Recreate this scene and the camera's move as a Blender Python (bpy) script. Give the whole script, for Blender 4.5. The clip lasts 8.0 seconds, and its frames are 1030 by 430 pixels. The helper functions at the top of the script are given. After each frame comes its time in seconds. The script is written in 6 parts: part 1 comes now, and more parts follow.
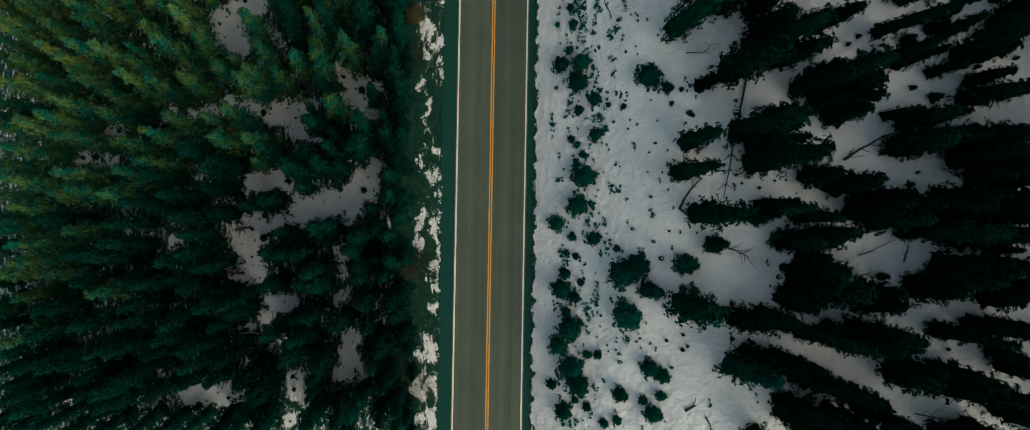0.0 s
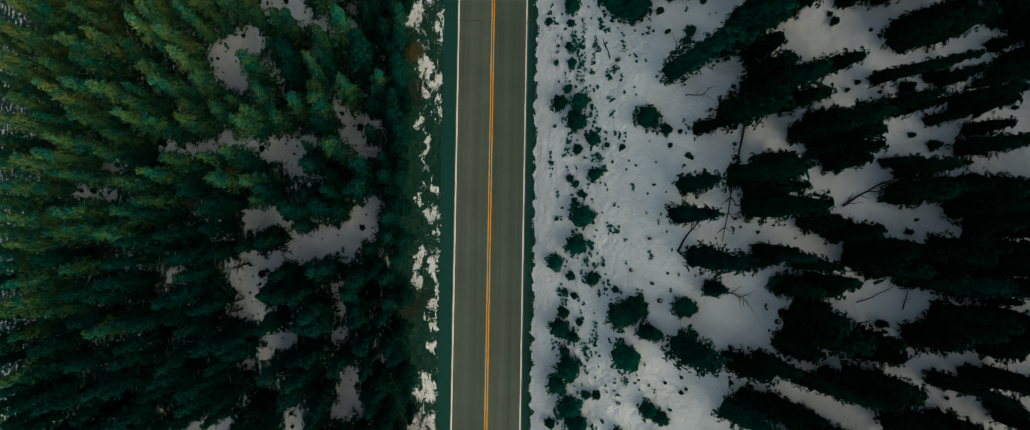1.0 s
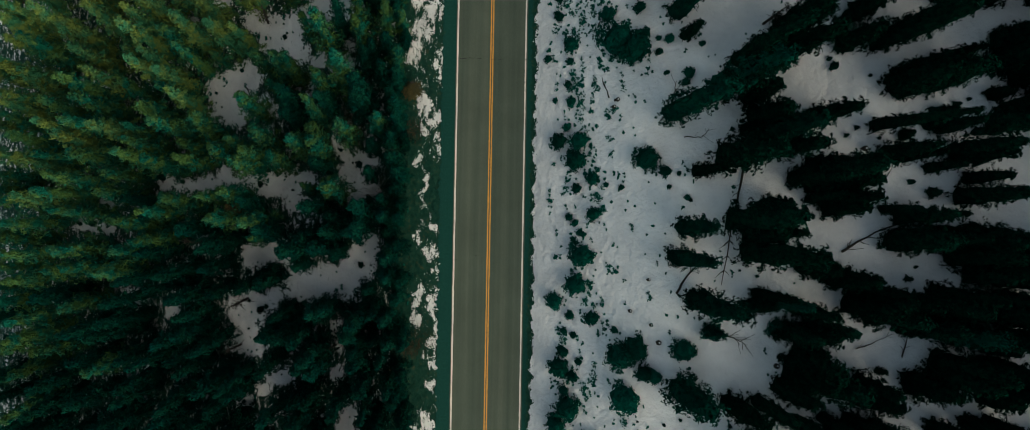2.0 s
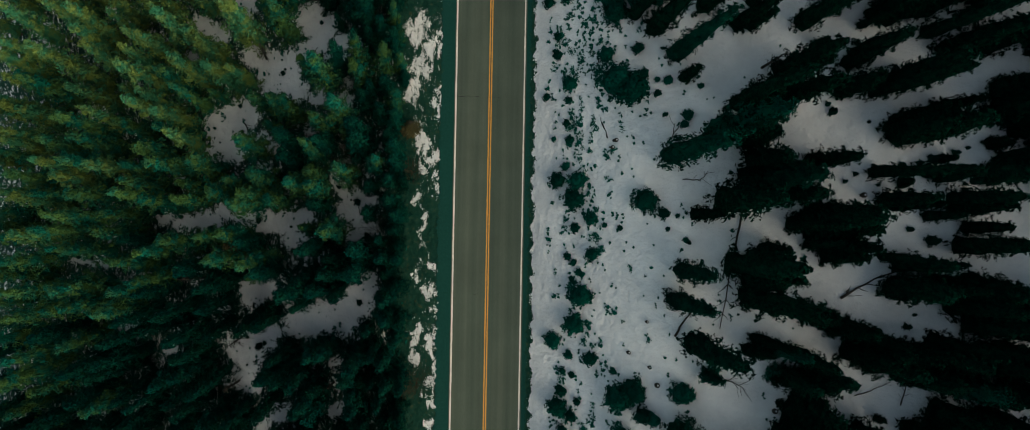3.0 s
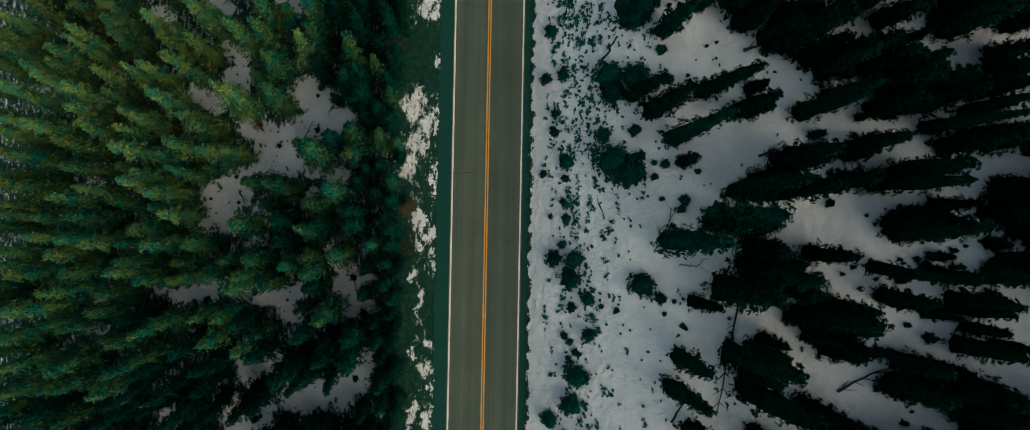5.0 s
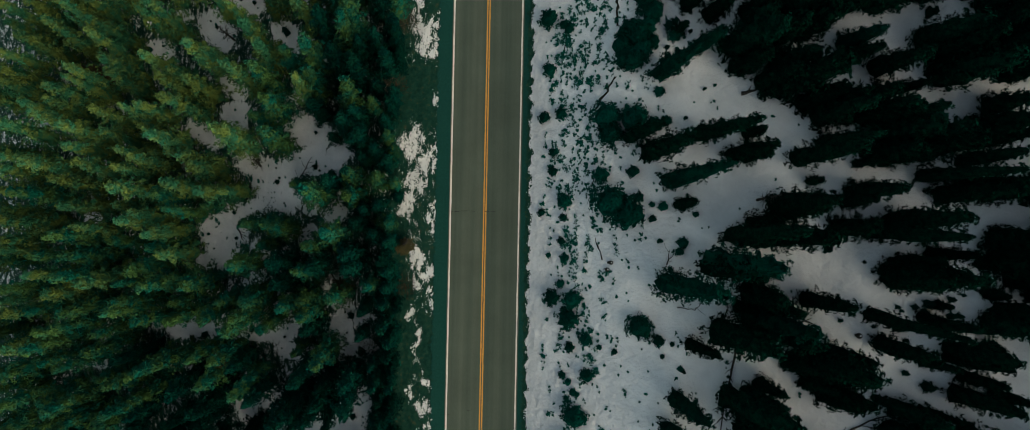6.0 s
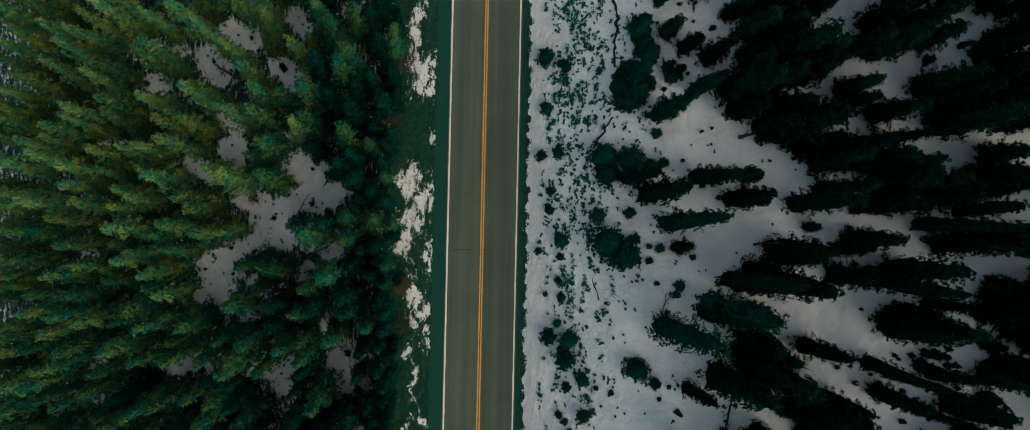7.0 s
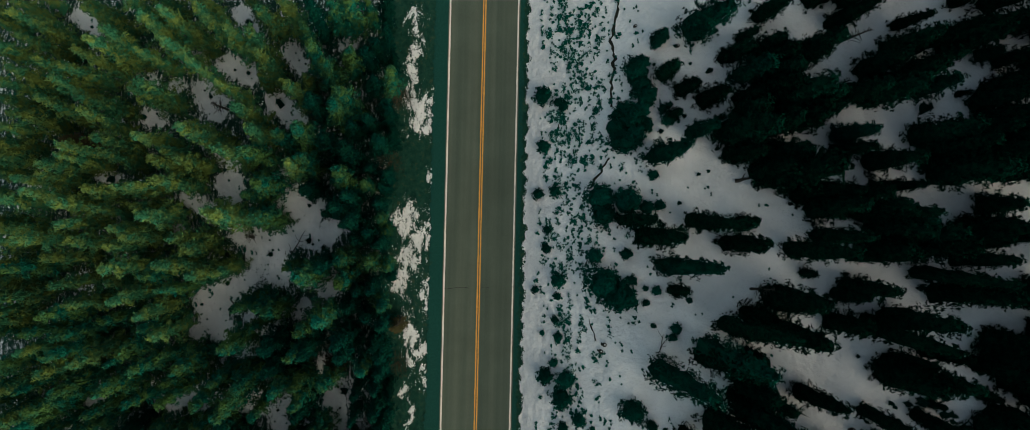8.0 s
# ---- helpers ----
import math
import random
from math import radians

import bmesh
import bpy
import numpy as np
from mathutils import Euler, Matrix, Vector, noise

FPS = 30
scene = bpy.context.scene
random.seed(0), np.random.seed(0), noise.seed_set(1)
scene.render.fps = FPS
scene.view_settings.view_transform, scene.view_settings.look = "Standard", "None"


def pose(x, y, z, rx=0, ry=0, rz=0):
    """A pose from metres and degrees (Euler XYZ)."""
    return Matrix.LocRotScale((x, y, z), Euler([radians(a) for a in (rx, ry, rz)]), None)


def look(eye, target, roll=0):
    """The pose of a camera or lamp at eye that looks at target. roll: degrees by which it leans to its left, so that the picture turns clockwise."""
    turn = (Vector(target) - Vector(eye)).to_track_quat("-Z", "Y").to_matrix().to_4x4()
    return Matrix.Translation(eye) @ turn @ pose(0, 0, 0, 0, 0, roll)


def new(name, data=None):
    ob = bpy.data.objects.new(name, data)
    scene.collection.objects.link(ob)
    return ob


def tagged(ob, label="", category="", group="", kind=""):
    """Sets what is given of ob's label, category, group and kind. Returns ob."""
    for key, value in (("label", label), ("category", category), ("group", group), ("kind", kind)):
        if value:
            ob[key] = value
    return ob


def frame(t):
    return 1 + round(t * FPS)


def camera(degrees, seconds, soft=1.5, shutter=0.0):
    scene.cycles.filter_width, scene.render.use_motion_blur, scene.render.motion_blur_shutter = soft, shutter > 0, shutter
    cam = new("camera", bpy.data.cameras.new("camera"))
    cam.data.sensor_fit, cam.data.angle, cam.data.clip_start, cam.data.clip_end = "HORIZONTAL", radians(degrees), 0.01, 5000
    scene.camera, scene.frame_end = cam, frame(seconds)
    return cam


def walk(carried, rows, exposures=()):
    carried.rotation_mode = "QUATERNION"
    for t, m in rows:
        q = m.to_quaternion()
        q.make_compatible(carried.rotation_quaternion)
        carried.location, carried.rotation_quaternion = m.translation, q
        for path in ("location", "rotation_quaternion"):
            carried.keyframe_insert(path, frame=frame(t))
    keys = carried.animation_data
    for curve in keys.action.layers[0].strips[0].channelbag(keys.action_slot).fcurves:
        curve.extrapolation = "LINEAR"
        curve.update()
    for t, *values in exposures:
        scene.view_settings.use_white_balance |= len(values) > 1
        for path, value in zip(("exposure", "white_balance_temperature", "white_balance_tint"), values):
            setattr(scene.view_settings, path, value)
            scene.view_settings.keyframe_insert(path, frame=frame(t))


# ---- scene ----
cam = camera(75.0, 8.0, soft=0.3)
SIDEWAYS, FORWARD = 8.2, 1.1   # degrees by which the lens leans from straight down, to +x and to +y
ROWS = [
    (0.0, -9.697, -1.305, 67.292, 0.00, 0.00, -0.00),
    (0.5, -9.632, 0.641, 67.299, -0.01, -0.03, -0.02),
    (1.0, -9.564, 2.610, 67.299, -0.01, -0.06, -0.03),
    (1.5, -9.478, 4.535, 67.286, 0.01, -0.08, -0.04),
    (3.0, -9.209, 10.378, 67.286, 0.06, -0.14, -0.05),
    (3.5, -9.094, 12.334, 67.271, 0.07, -0.16, -0.07),
    (4.0, -8.999, 14.274, 67.265, 0.08, -0.16, -0.09),
    (4.5, -8.897, 16.230, 67.246, 0.11, -0.20, -0.10),
    (6.0, -8.600, 21.907, 67.258, 0.12, -0.11, -0.17),
    (6.5, -8.461, 23.804, 67.265, 0.12, -0.09, -0.20),
    (7.0, -8.313, 25.683, 67.280, 0.12, -0.05, -0.24),
    (7.5, -8.155, 27.605, 67.292, 0.12, -0.05, -0.26),
    (8.0, -7.994, 29.542, 67.286, 0.13, -0.07, -0.28),
]
HANG = pose(0, 0, 0, 0, -SIDEWAYS, 0) @ pose(0, 0, 0, FORWARD - 90, 0, 0)
walk(cam, [(t, pose(x, y, z) @ HANG @ pose(0, 0, 0, 90 + pitch, roll, yaw)) for t, x, y, z, yaw, pitch, roll in ROWS],
     exposures=[(0.0, 0.11, 6500, 9), (8.0, 0.11, 6500, 9)])

# ---- sky and sun: a veiled sun over the upper slope, soft enough to cast no sharp shade ----
SUN_ELEVATION, SUN_AZIMUTH = 46.0, 130.0   # degrees; azimuth clockwise from +y
world = bpy.data.worlds.new("sky")
scene.world = world
world.use_nodes = True
wn = world.node_tree
sky = wn.nodes.new("ShaderNodeTexSky")
sky.sky_type, sky.sun_disc = "NISHITA", False
sky.sun_elevation, sky.sun_rotation = radians(SUN_ELEVATION), radians(SUN_AZIMUTH)
sky.dust_density, sky.air_density = 3.0, 1.0
veil = wn.nodes.new("ShaderNodeMix")   # the thin warm haze over the whole sky
veil.data_type, veil.blend_type = "RGBA", "MULTIPLY"
veil.inputs[0].default_value = 1.0
veil.inputs[7].default_value = (1.01, 1.0, 0.74, 1.0)
wn.links.new(sky.outputs["Color"], veil.inputs[6])
wn.links.new(veil.outputs[2], wn.nodes["Background"].inputs["Color"])
wn.nodes["Background"].inputs["Strength"].default_value = 0.13
sun_data = bpy.data.lights.new("sun", "SUN")
sun_data.energy, sun_data.angle, sun_data.color = 1.3, radians(50), (1.0, 0.96, 0.80)
sun = new("sun", sun_data)
sa, se = radians(SUN_AZIMUTH), radians(SUN_ELEVATION)
sun.matrix_world = look((0, 0, 0), (-math.sin(sa) * math.cos(se), -math.cos(sa) * math.cos(se), -math.sin(se)))
sun.location = (60, 40, 120)

# ---- lie of the land ----
ROAD_X, ROAD_LEAN = -2.42, 0.0168      # the centre line: x = ROAD_X + ROAD_LEAN * y
CUT, UPHILL, DOWNHILL = 0.25, 0.545, 0.42   # a steep cut bank, then the mountainside climbs to +x; it drops to -x


def road_centre(y):
    return ROAD_X + ROAD_LEAN * y


def ground_z(x, y):
    """Height of the ground without its fine relief."""
    d = x - (ROAD_X + ROAD_LEAN * np.clip(y, -400, 400))
    up = np.maximum(d - 3.95, 0.0)
    up = up * up / (up + 0.35)
    beyond = np.where(up > 60, up - 9.5, 1.6 * np.log1p(np.exp(np.minimum((up - 9.5) / 1.6, 60))))
    down = np.maximum(-d - 4.6, 0.0)
    down = down * down / (down + 1.2)
    shelf = np.where(up > 200, up - 60.0, 6.0 * np.log1p(np.exp(np.minimum((up - 60.0) / 6.0, 60))))
    z = UPHILL * (up - 0.85 * shelf) + CUT * (up - beyond) - DOWNHILL * 190.0 * np.tanh(down / 190.0)
    s = np.clip((np.abs(d) - 5.5) / 6.0, 0, 1)
    swell = 0.22 * np.sin(x * 0.31 + 1.3) * np.sin(y * 0.27 + 0.4) + 0.12 * np.sin(x * 0.83 + y * 0.45) * np.sin(y * 0.71 - x * 0.2)
    return z + swell * s * s


# ---- materials ----
def material(name, base=(0.5, 0.5, 0.5), rough=0.8, metal=0.0):
    m = bpy.data.materials.new(name)
    m.use_nodes = True
    b = m.node_tree.nodes["Principled BSDF"]
    b.inputs["Base Color"].default_value = (*base, 1)
    b.inputs["Roughness"].default_value, b.inputs["Metallic"].default_value = rough, metal
    b.inputs["Specular IOR Level"].default_value = 0.15
    return m, m.node_tree, b


def node(nt, kind, **values):
    n = nt.nodes.new("ShaderNode" + kind)
    for key, v in values.items():
        n.inputs[key.replace("_", " ")].default_value = v
    return n


def noise_at(nt, scale, detail=4.0, rough=0.55, vector=None):
    n = node(nt, "TexNoise", Scale=scale, Detail=detail, Roughness=rough)
    if vector is None:
        vector = nt.nodes.new("ShaderNodeNewGeometry").outputs["Position"]
    nt.links.new(vector, n.inputs["Vector"])
    return n.outputs["Fac"]


def ramp(nt, fac, *stops):
    n = nt.nodes.new("ShaderNodeValToRGB")
    e = n.color_ramp.elements
    while len(e) < len(stops):
        e.new(0.5)
    for k, (p, c) in zip(e, stops):
        k.position, k.color = p, (*c, 1) if len(c) == 3 else c
    nt.links.new(fac, n.inputs["Fac"])
    return n.outputs["Color"]


def grey(v):
    return (v, v, v)


def mix(nt, fac, a, b, blend="MIX"):
    n = nt.nodes.new("ShaderNodeMix")
    n.data_type, n.blend_type = "RGBA", blend
    for socket, v in (("Factor", fac), ("A", a), ("B", b)):
        s = [i for i in n.inputs if i.name == socket and i.enabled][0]
        if isinstance(v, bpy.types.NodeSocket):
            nt.links.new(v, s)
        else:
            s.default_value = v if isinstance(v, float) else (*v, 1)
    return [o for o in n.outputs if o.enabled][0]


def bump(nt, b, height, strength, distance):
    n = node(nt, "Bump", Strength=strength, Distance=distance)
    nt.links.new(height, n.inputs["Height"])
    nt.links.new(n.outputs["Normal"], b.inputs["Normal"])


def foliage(name, dark, light, spread=0.5, clump=0.9, lit_tone=None):
    """Needles or leaves: tone by blade and by tree, with sunlit clumps painted in."""
    m, nt, b = material(name, light, 0.75)
    g = nt.nodes.new("ShaderNodeNewGeometry")
    o = nt.nodes.new("ShaderNodeObjectInfo")
    c = ramp(nt, g.outputs["Random Per Island"], (0.0, dark), (1.0, light))
    # noise clumps take a lighter colour that paints sun on the boughs
    if lit_tone:
        c = mix(nt, ramp(nt, noise_at(nt, clump, 3.0, 0.6), (0.42, grey(0.0)), (0.60, grey(1.0))), c, lit_tone)
    tone = ramp(nt, o.outputs["Random"], (0.0, grey(1.0 - spread)), (1.0, grey(1.0 + spread * 0.4)))
    nt.links.new(mix(nt, 1.0, c, tone, "MULTIPLY"), b.inputs["Base Color"])
    b.inputs["Specular IOR Level"].default_value = 0.0
    return m


# below the road, shaded teal to sunlit olive: light put into needle colour
NEEDLES = foliage("fir_needles", (0.0006, 0.024, 0.020), (0.0012, 0.035, 0.029), lit_tone=(0.004, 0.042, 0.027), clump=0.8)
# far darker than spruce needles are: backlit shade is put into this colour
NEEDLES_BACKLIT = foliage("backlit_spruce_needles", (0.0003, 0.005, 0.0042), (0.0008, 0.015, 0.011), lit_tone=(0.0012, 0.024, 0.015), clump=2.2)
NEEDLES_OLIVE = foliage("pine_needles", (0.003, 0.090, 0.068), (0.010, 0.120, 0.080), lit_tone=(0.058, 0.126, 0.038), clump=0.55)
NEEDLES_MID = foliage("green_spruce_needles", (0.0004, 0.016, 0.0135), (0.001, 0.032, 0.026), lit_tone=(0.0015, 0.044, 0.030), clump=0.8)
# paler olive: bright haze over the far left slope, painted into the needles
NEEDLES_HAZE = foliage("haze_pine_needles", (0.026, 0.134, 0.076), (0.044, 0.168, 0.084), lit_tone=(0.132, 0.192, 0.050), clump=0.55)
NEEDLES_RUST = foliage("dying_needles", (0.030, 0.034, 0.018), (0.066, 0.058, 0.030), lit_tone=(0.070, 0.062, 0.028), clump=1.8)
SHRUB = foliage("shrub_needles", (0.0010, 0.052, 0.039), (0.003, 0.080, 0.058))
TWIGS = foliage("bare_twigs", (0.045, 0.036, 0.024), (0.10, 0.082, 0.055))
SCRUB = foliage("low_scrub", (0.002, 0.070, 0.053), (0.008, 0.110, 0.082))

BARK, nt, b = material("bark", (0.10, 0.075, 0.055), 0.9)
nt.links.new(ramp(nt, noise_at(nt, 9.0), (0.3, (0.045, 0.035, 0.028)), (0.7, (0.15, 0.12, 0.095))), b.inputs["Base Color"])
DEADWOOD, nt, b = material("grey_deadwood", (0.12, 0.11, 0.10), 0.9)
nt.links.new(ramp(nt, noise_at(nt, 7.0), (0.3, (0.020, 0.018, 0.016)), (0.7, (0.070, 0.064, 0.056))), b.inputs["Base Color"])

SNOW_COLOURS = ((0.30, (0.71, 0.695, 0.71)), (0.62, (0.88, 0.855, 0.865)))
SNOW, nt, b = material("snow", (0.85, 0.85, 0.86), 0.6)
nt.links.new(ramp(nt, noise_at(nt, 0.35, 6.0), *SNOW_COLOURS), b.inputs["Base Color"])
bump(nt, b, noise_at(nt, 5.0, 5.0), 0.5, 0.08)

# the ground: snow, forest litter and dry grass by how much snow has stayed
GROUND, nt, b = material("snowy_hillside", (0.8, 0.8, 0.8), 0.8)
att = nt.nodes.new("ShaderNodeVertexColor")
att.layer_name = "cover"
sep = nt.nodes.new("ShaderNodeSeparateColor")
nt.links.new(att.outputs["Color"], sep.inputs["Color"])
fine, coarse = noise_at(nt, 6.2, 8.0, 0.78), noise_at(nt, 0.3, 5.0)
add = nt.nodes.new("ShaderNodeMath")
add.operation = "ADD"
nt.links.new(sep.outputs["Red"], add.inputs[0])
drift = nt.nodes.new("ShaderNodeMapping")
drift.inputs["Scale"].default_value = (1.0, 0.42, 1.0)
nt.links.new(nt.nodes.new("ShaderNodeNewGeometry").outputs["Position"], drift.inputs["Vector"])
blotch = mix(nt, 0.48, fine, noise_at(nt, 2.5, 6.0, 0.70, drift.outputs["Vector"]))
nt.links.new(ramp(nt, blotch, (0.22, grey(0.0)), (0.78, grey(1.0))), add.inputs[1])
half = nt.nodes.new("ShaderNodeMath")
half.operation = "MULTIPLY"
half.inputs[1].default_value = 0.5
nt.links.new(add.outputs[0], half.inputs[0])
edge = ramp(nt, half.outputs[0], (0.497, grey(0.0)), (0.510, grey(1.0)))
litter = ramp(nt, noise_at(nt, 2.3, 7.0, 0.65), (0.35, (0.002, 0.034, 0.024)), (0.56, (0.010, 0.050, 0.033)), (0.70, (0.046, 0.058, 0.030)))
# shade of small pits and ridges, painted as darker specks into the bank snow
pit_shade = ramp(nt, noise_at(nt, 5.5, 9.0, 0.72), (0.37, grey(0.86)), (0.50, grey(1.0)))
snowcol = mix(nt, sep.outputs["Green"], ramp(nt, coarse, *SNOW_COLOURS), mix(nt, 1.0, ramp(nt, coarse, *SNOW_COLOURS), pit_shade, "MULTIPLY"))
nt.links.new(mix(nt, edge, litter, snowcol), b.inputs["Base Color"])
bump(nt, b, noise_at(nt, 1.5, 5.0, 0.56), 1.0, 0.30)

ASPHALT, nt, b = material("worn_asphalt", (0.12, 0.12, 0.11), 0.85)
uv = nt.nodes.new("ShaderNodeUVMap")
strip = nt.nodes.new("ShaderNodeMapping")
strip.inputs["Scale"].default_value = (1.0, 0.015, 1.0)
nt.links.new(uv.outputs["UV"], strip.inputs["Vector"])
tracks = ramp(nt, noise_at(nt, 1.1, 2.0, 0.5, strip.outputs["Vector"]), (0.32, (0.058, 0.079, 0.064)), (0.68, (0.091, 0.110, 0.087)))
grit = ramp(nt, noise_at(nt, 14.0, 6.0, 0.7), (0.3, grey(0.80)), (0.7, grey(1.12)))
patches = ramp(nt, noise_at(nt, 0.25, 4.0), (0.35, grey(0.90)), (0.65, grey(1.06)))
nt.links.new(mix(nt, 1.0, mix(nt, 1.0, tracks, grit, "MULTIPLY"), patches, "MULTIPLY"), b.inputs["Base Color"])
bump(nt, b, noise_at(nt, 60.0, 3.0), 0.3, 0.01)


def paint(name, base):
    m, nt, b = material(name, base, 0.7)
    dark = tuple(0.7 * v for v in base)
    nt.links.new(ramp(nt, noise_at(nt, 3.5, 8.0, 0.7), (0.36, dark), (0.5, base)), b.inputs["Base Color"])
    return m


WHITE_PAINT = paint("worn_white_paint", (0.68, 0.63, 0.57))
YELLOW_PAINT = paint("worn_yellow_paint", (0.68, 0.32, 0.06))
TAR, nt, b = material("tar_crack", (0.02, 0.02, 0.02), 0.7)
SHOULDER, nt, b = material("gravel_shoulder", (0.05, 0.055, 0.045), 0.95)
nt.links.new(ramp(nt, noise_at(nt, 6.0, 8.0, 0.75), (0.35, (0.003, 0.036, 0.029)), (0.6, (0.009, 0.056, 0.046)), (0.84, (0.03, 0.080, 0.064))), b.inputs["Base Color"])
bump(nt, b, noise_at(nt, 22.0, 5.0), 0.6, 0.04)
EARTH, nt, b = material("dark_wet_earth", (0.03, 0.03, 0.026), 0.95)
nt.links.new(ramp(nt, noise_at(nt, 8.0, 5.0), (0.3, (0.010, 0.014, 0.012)), (0.7, (0.036, 0.036, 0.028))), b.inputs["Base Color"])


# ---- building ----
def mesh(name, verts, faces, mats, smooth=False, index=None):
    me = bpy.data.meshes.new(name)
    me.from_pydata([tuple(map(float, v)) for v in verts], [], [tuple(map(int, f)) for f in faces])
    for m in mats if isinstance(mats, (list, tuple)) else [mats]:
        me.materials.append(m)
    if smooth:
        me.polygons.foreach_set("use_smooth", [True] * len(me.polygons))
    if index is not None:
        me.polygons.foreach_set("material_index", index)
    me.update()
    return me


def part(name, me, parent, label=""):
    ob = new(name, me)
    ob.parent = parent
    return tagged(ob, label) if label else ob


def relief(x, y):
    return float(ground_z(np.float64(x), np.float64(y)))


# ---- ground: one sheet to the horizon ----
def axis(lo, hi, step, reach):
    inner = list(np.arange(lo, hi + 1e-6, step))
    out, d = [], step
    while (not out) or out[-1] < reach:
        d *= 1.35
        out.append((out[-1] if out else 0.0) + d)
    return np.array([lo - v for v in reversed(out)] + inner + [hi + v for v in out])


VERGE_SNOW = []


def verge_snow(x, y, rx, ry):
    """A patch of old snow left on the lower verge."""
    VERGE_SNOW.append((x, y, rx, ry))


verge_snow(-9.47, 20.22, 0.34, 1.18)
verge_snow(-9.35, 18.20, 0.45, 0.97)
verge_snow(-7.66, 17.43, 0.57, 0.82)
verge_snow(-7.40, 15.76, 0.34, 0.47)
verge_snow(-7.72, 14.30, 0.39, 0.68)
verge_snow(-8.82, 15.83, 0.28, 0.82)
verge_snow(-9.28, 13.51, 0.34, 0.68)
verge_snow(-8.82, 10.15, 0.22, 1.88)
verge_snow(-9.29, 5.81, 0.34, 0.68)
verge_snow(-7.86, 6.11, 0.51, 0.40)
verge_snow(-7.86, 4.11, 0.81, 0.47)
verge_snow(-7.21, 2.78, 0.45, 0.97)
verge_snow(-8.83, 3.60, 0.45, 0.47)
verge_snow(-7.73, 0.45, 0.39, 0.54)
verge_snow(-9.69, -0.54, 0.53, 0.82)
verge_snow(-7.87, -0.88, 0.53, 1.53)
verge_snow(-7.66, -3.82, 0.48, 1.88)
verge_snow(-9.49, -2.19, 0.42, 1.18)
verge_snow(-8.30, -6.77, 0.64, 0.68)
verge_snow(-7.84, -9.70, 0.37, 0.82)
verge_snow(-8.16, -13.28, 0.76, 1.18)
verge_snow(-9.45, -14.31, 0.53, 0.68)
verge_snow(-9.44, -17.24, 0.64, 1.53)
verge_snow(-7.96, -17.17, 0.48, 1.53)
verge_snow(-8.15, -20.10, 0.64, 1.18)
verge_snow(-9.44, -20.49, 0.64, 0.97)
verge_snow(-8.74, 50.69, 0.81, 0.54)
verge_snow(-8.27, 49.33, 0.34, 0.68)
verge_snow(-8.58, 47.02, 0.51, 1.67)
verge_snow(-9.02, 44.71, 0.45, 1.67)
verge_snow(-8.02, 41.70, 1.29, 1.18)
verge_snow(-8.01, 39.71, 1.17, 0.82)
verge_snow(-7.04, 41.01, 0.57, 0.68)
verge_snow(-6.68, 34.76, 0.34, 0.97)
verge_snow(-6.54, 33.45, 0.39, 0.97)
verge_snow(-9.25, 30.83, 1.29, 0.82)
verge_snow(-9.57, 29.83, 0.99, 1.18)
verge_snow(-6.96, 29.17, 0.45, 1.53)
verge_snow(-7.94, 28.16, 0.57, 1.18)
verge_snow(-9.23, 26.14, 0.99, 1.18)
verge_snow(-9.89, 24.11, 1.29, 0.97)
verge_snow(-6.96, 23.84, 0.34, 0.97)
verge_snow(-7.60, 22.50, 0.39, 1.18)
verge_snow(-8.89, 18.80, 0.57, 1.39)


CLEARINGS = []


def clearing(x, y, r):
    """Open snow among the trees below the road."""
    CLEARINGS.append((x, y, r))


clearing(-31.00, 21.70, 1.16)
clearing(-30.39, 20.59, 1.16)
clearing(-29.75, 19.59, 1.16)
clearing(-29.08, 18.59, 1.16)
clearing(-29.12, 23.39, 0.58)
clearing(-27.22, 22.48, 0.75)
clearing(-25.75, 19.77, 0.50)
clearing(-25.39, 19.47, 0.50)
clearing(-25.03, 19.17, 0.50)
clearing(-24.66, 18.87, 0.50)
clearing(-24.29, 18.66, 0.50)
clearing(-25.35, 16.57, 0.58)
clearing(-29.88, 12.19, 0.83)
clearing(-28.93, 11.99, 0.83)
clearing(-28.00, 11.68, 0.83)
clearing(-27.00, 11.48, 0.83)
clearing(-26.09, 11.27, 0.83)
clearing(-25.14, 10.87, 0.91)
clearing(-24.19, 10.86, 0.91)
clearing(-23.24, 10.76, 0.91)
clearing(-23.23, 12.56, 0.91)
clearing(-22.48, 8.95, 0.66)
clearing(-21.85, 8.85, 0.66)
clearing(-21.30, 8.74, 0.66)
clearing(-20.74, 8.64, 0.66)
clearing(-20.18, 8.64, 0.66)
clearing(-19.61, 8.54, 0.66)
clearing(-17.56, 15.14, 0.66)
clearing(-17.09, 14.63, 0.66)
clearing(-16.62, 14.13, 0.66)
clearing(-16.17, 13.62, 0.66)
clearing(-15.80, 13.22, 0.66)
clearing(-15.25, 13.22, 0.66)
clearing(-14.69, 13.12, 0.66)
clearing(-14.13, 13.11, 0.58)
clearing(-16.19, 11.82, 0.75)
clearing(-16.01, 11.12, 0.75)
clearing(-15.92, 10.42, 0.75)
clearing(-15.83, 9.72, 0.75)
clearing(-34.91, 10.62, 1.00)
clearing(-37.33, 11.43, 0.75)
clearing(-44.29, 9.47, 0.75)
clearing(-48.64, 6.89, 0.58)
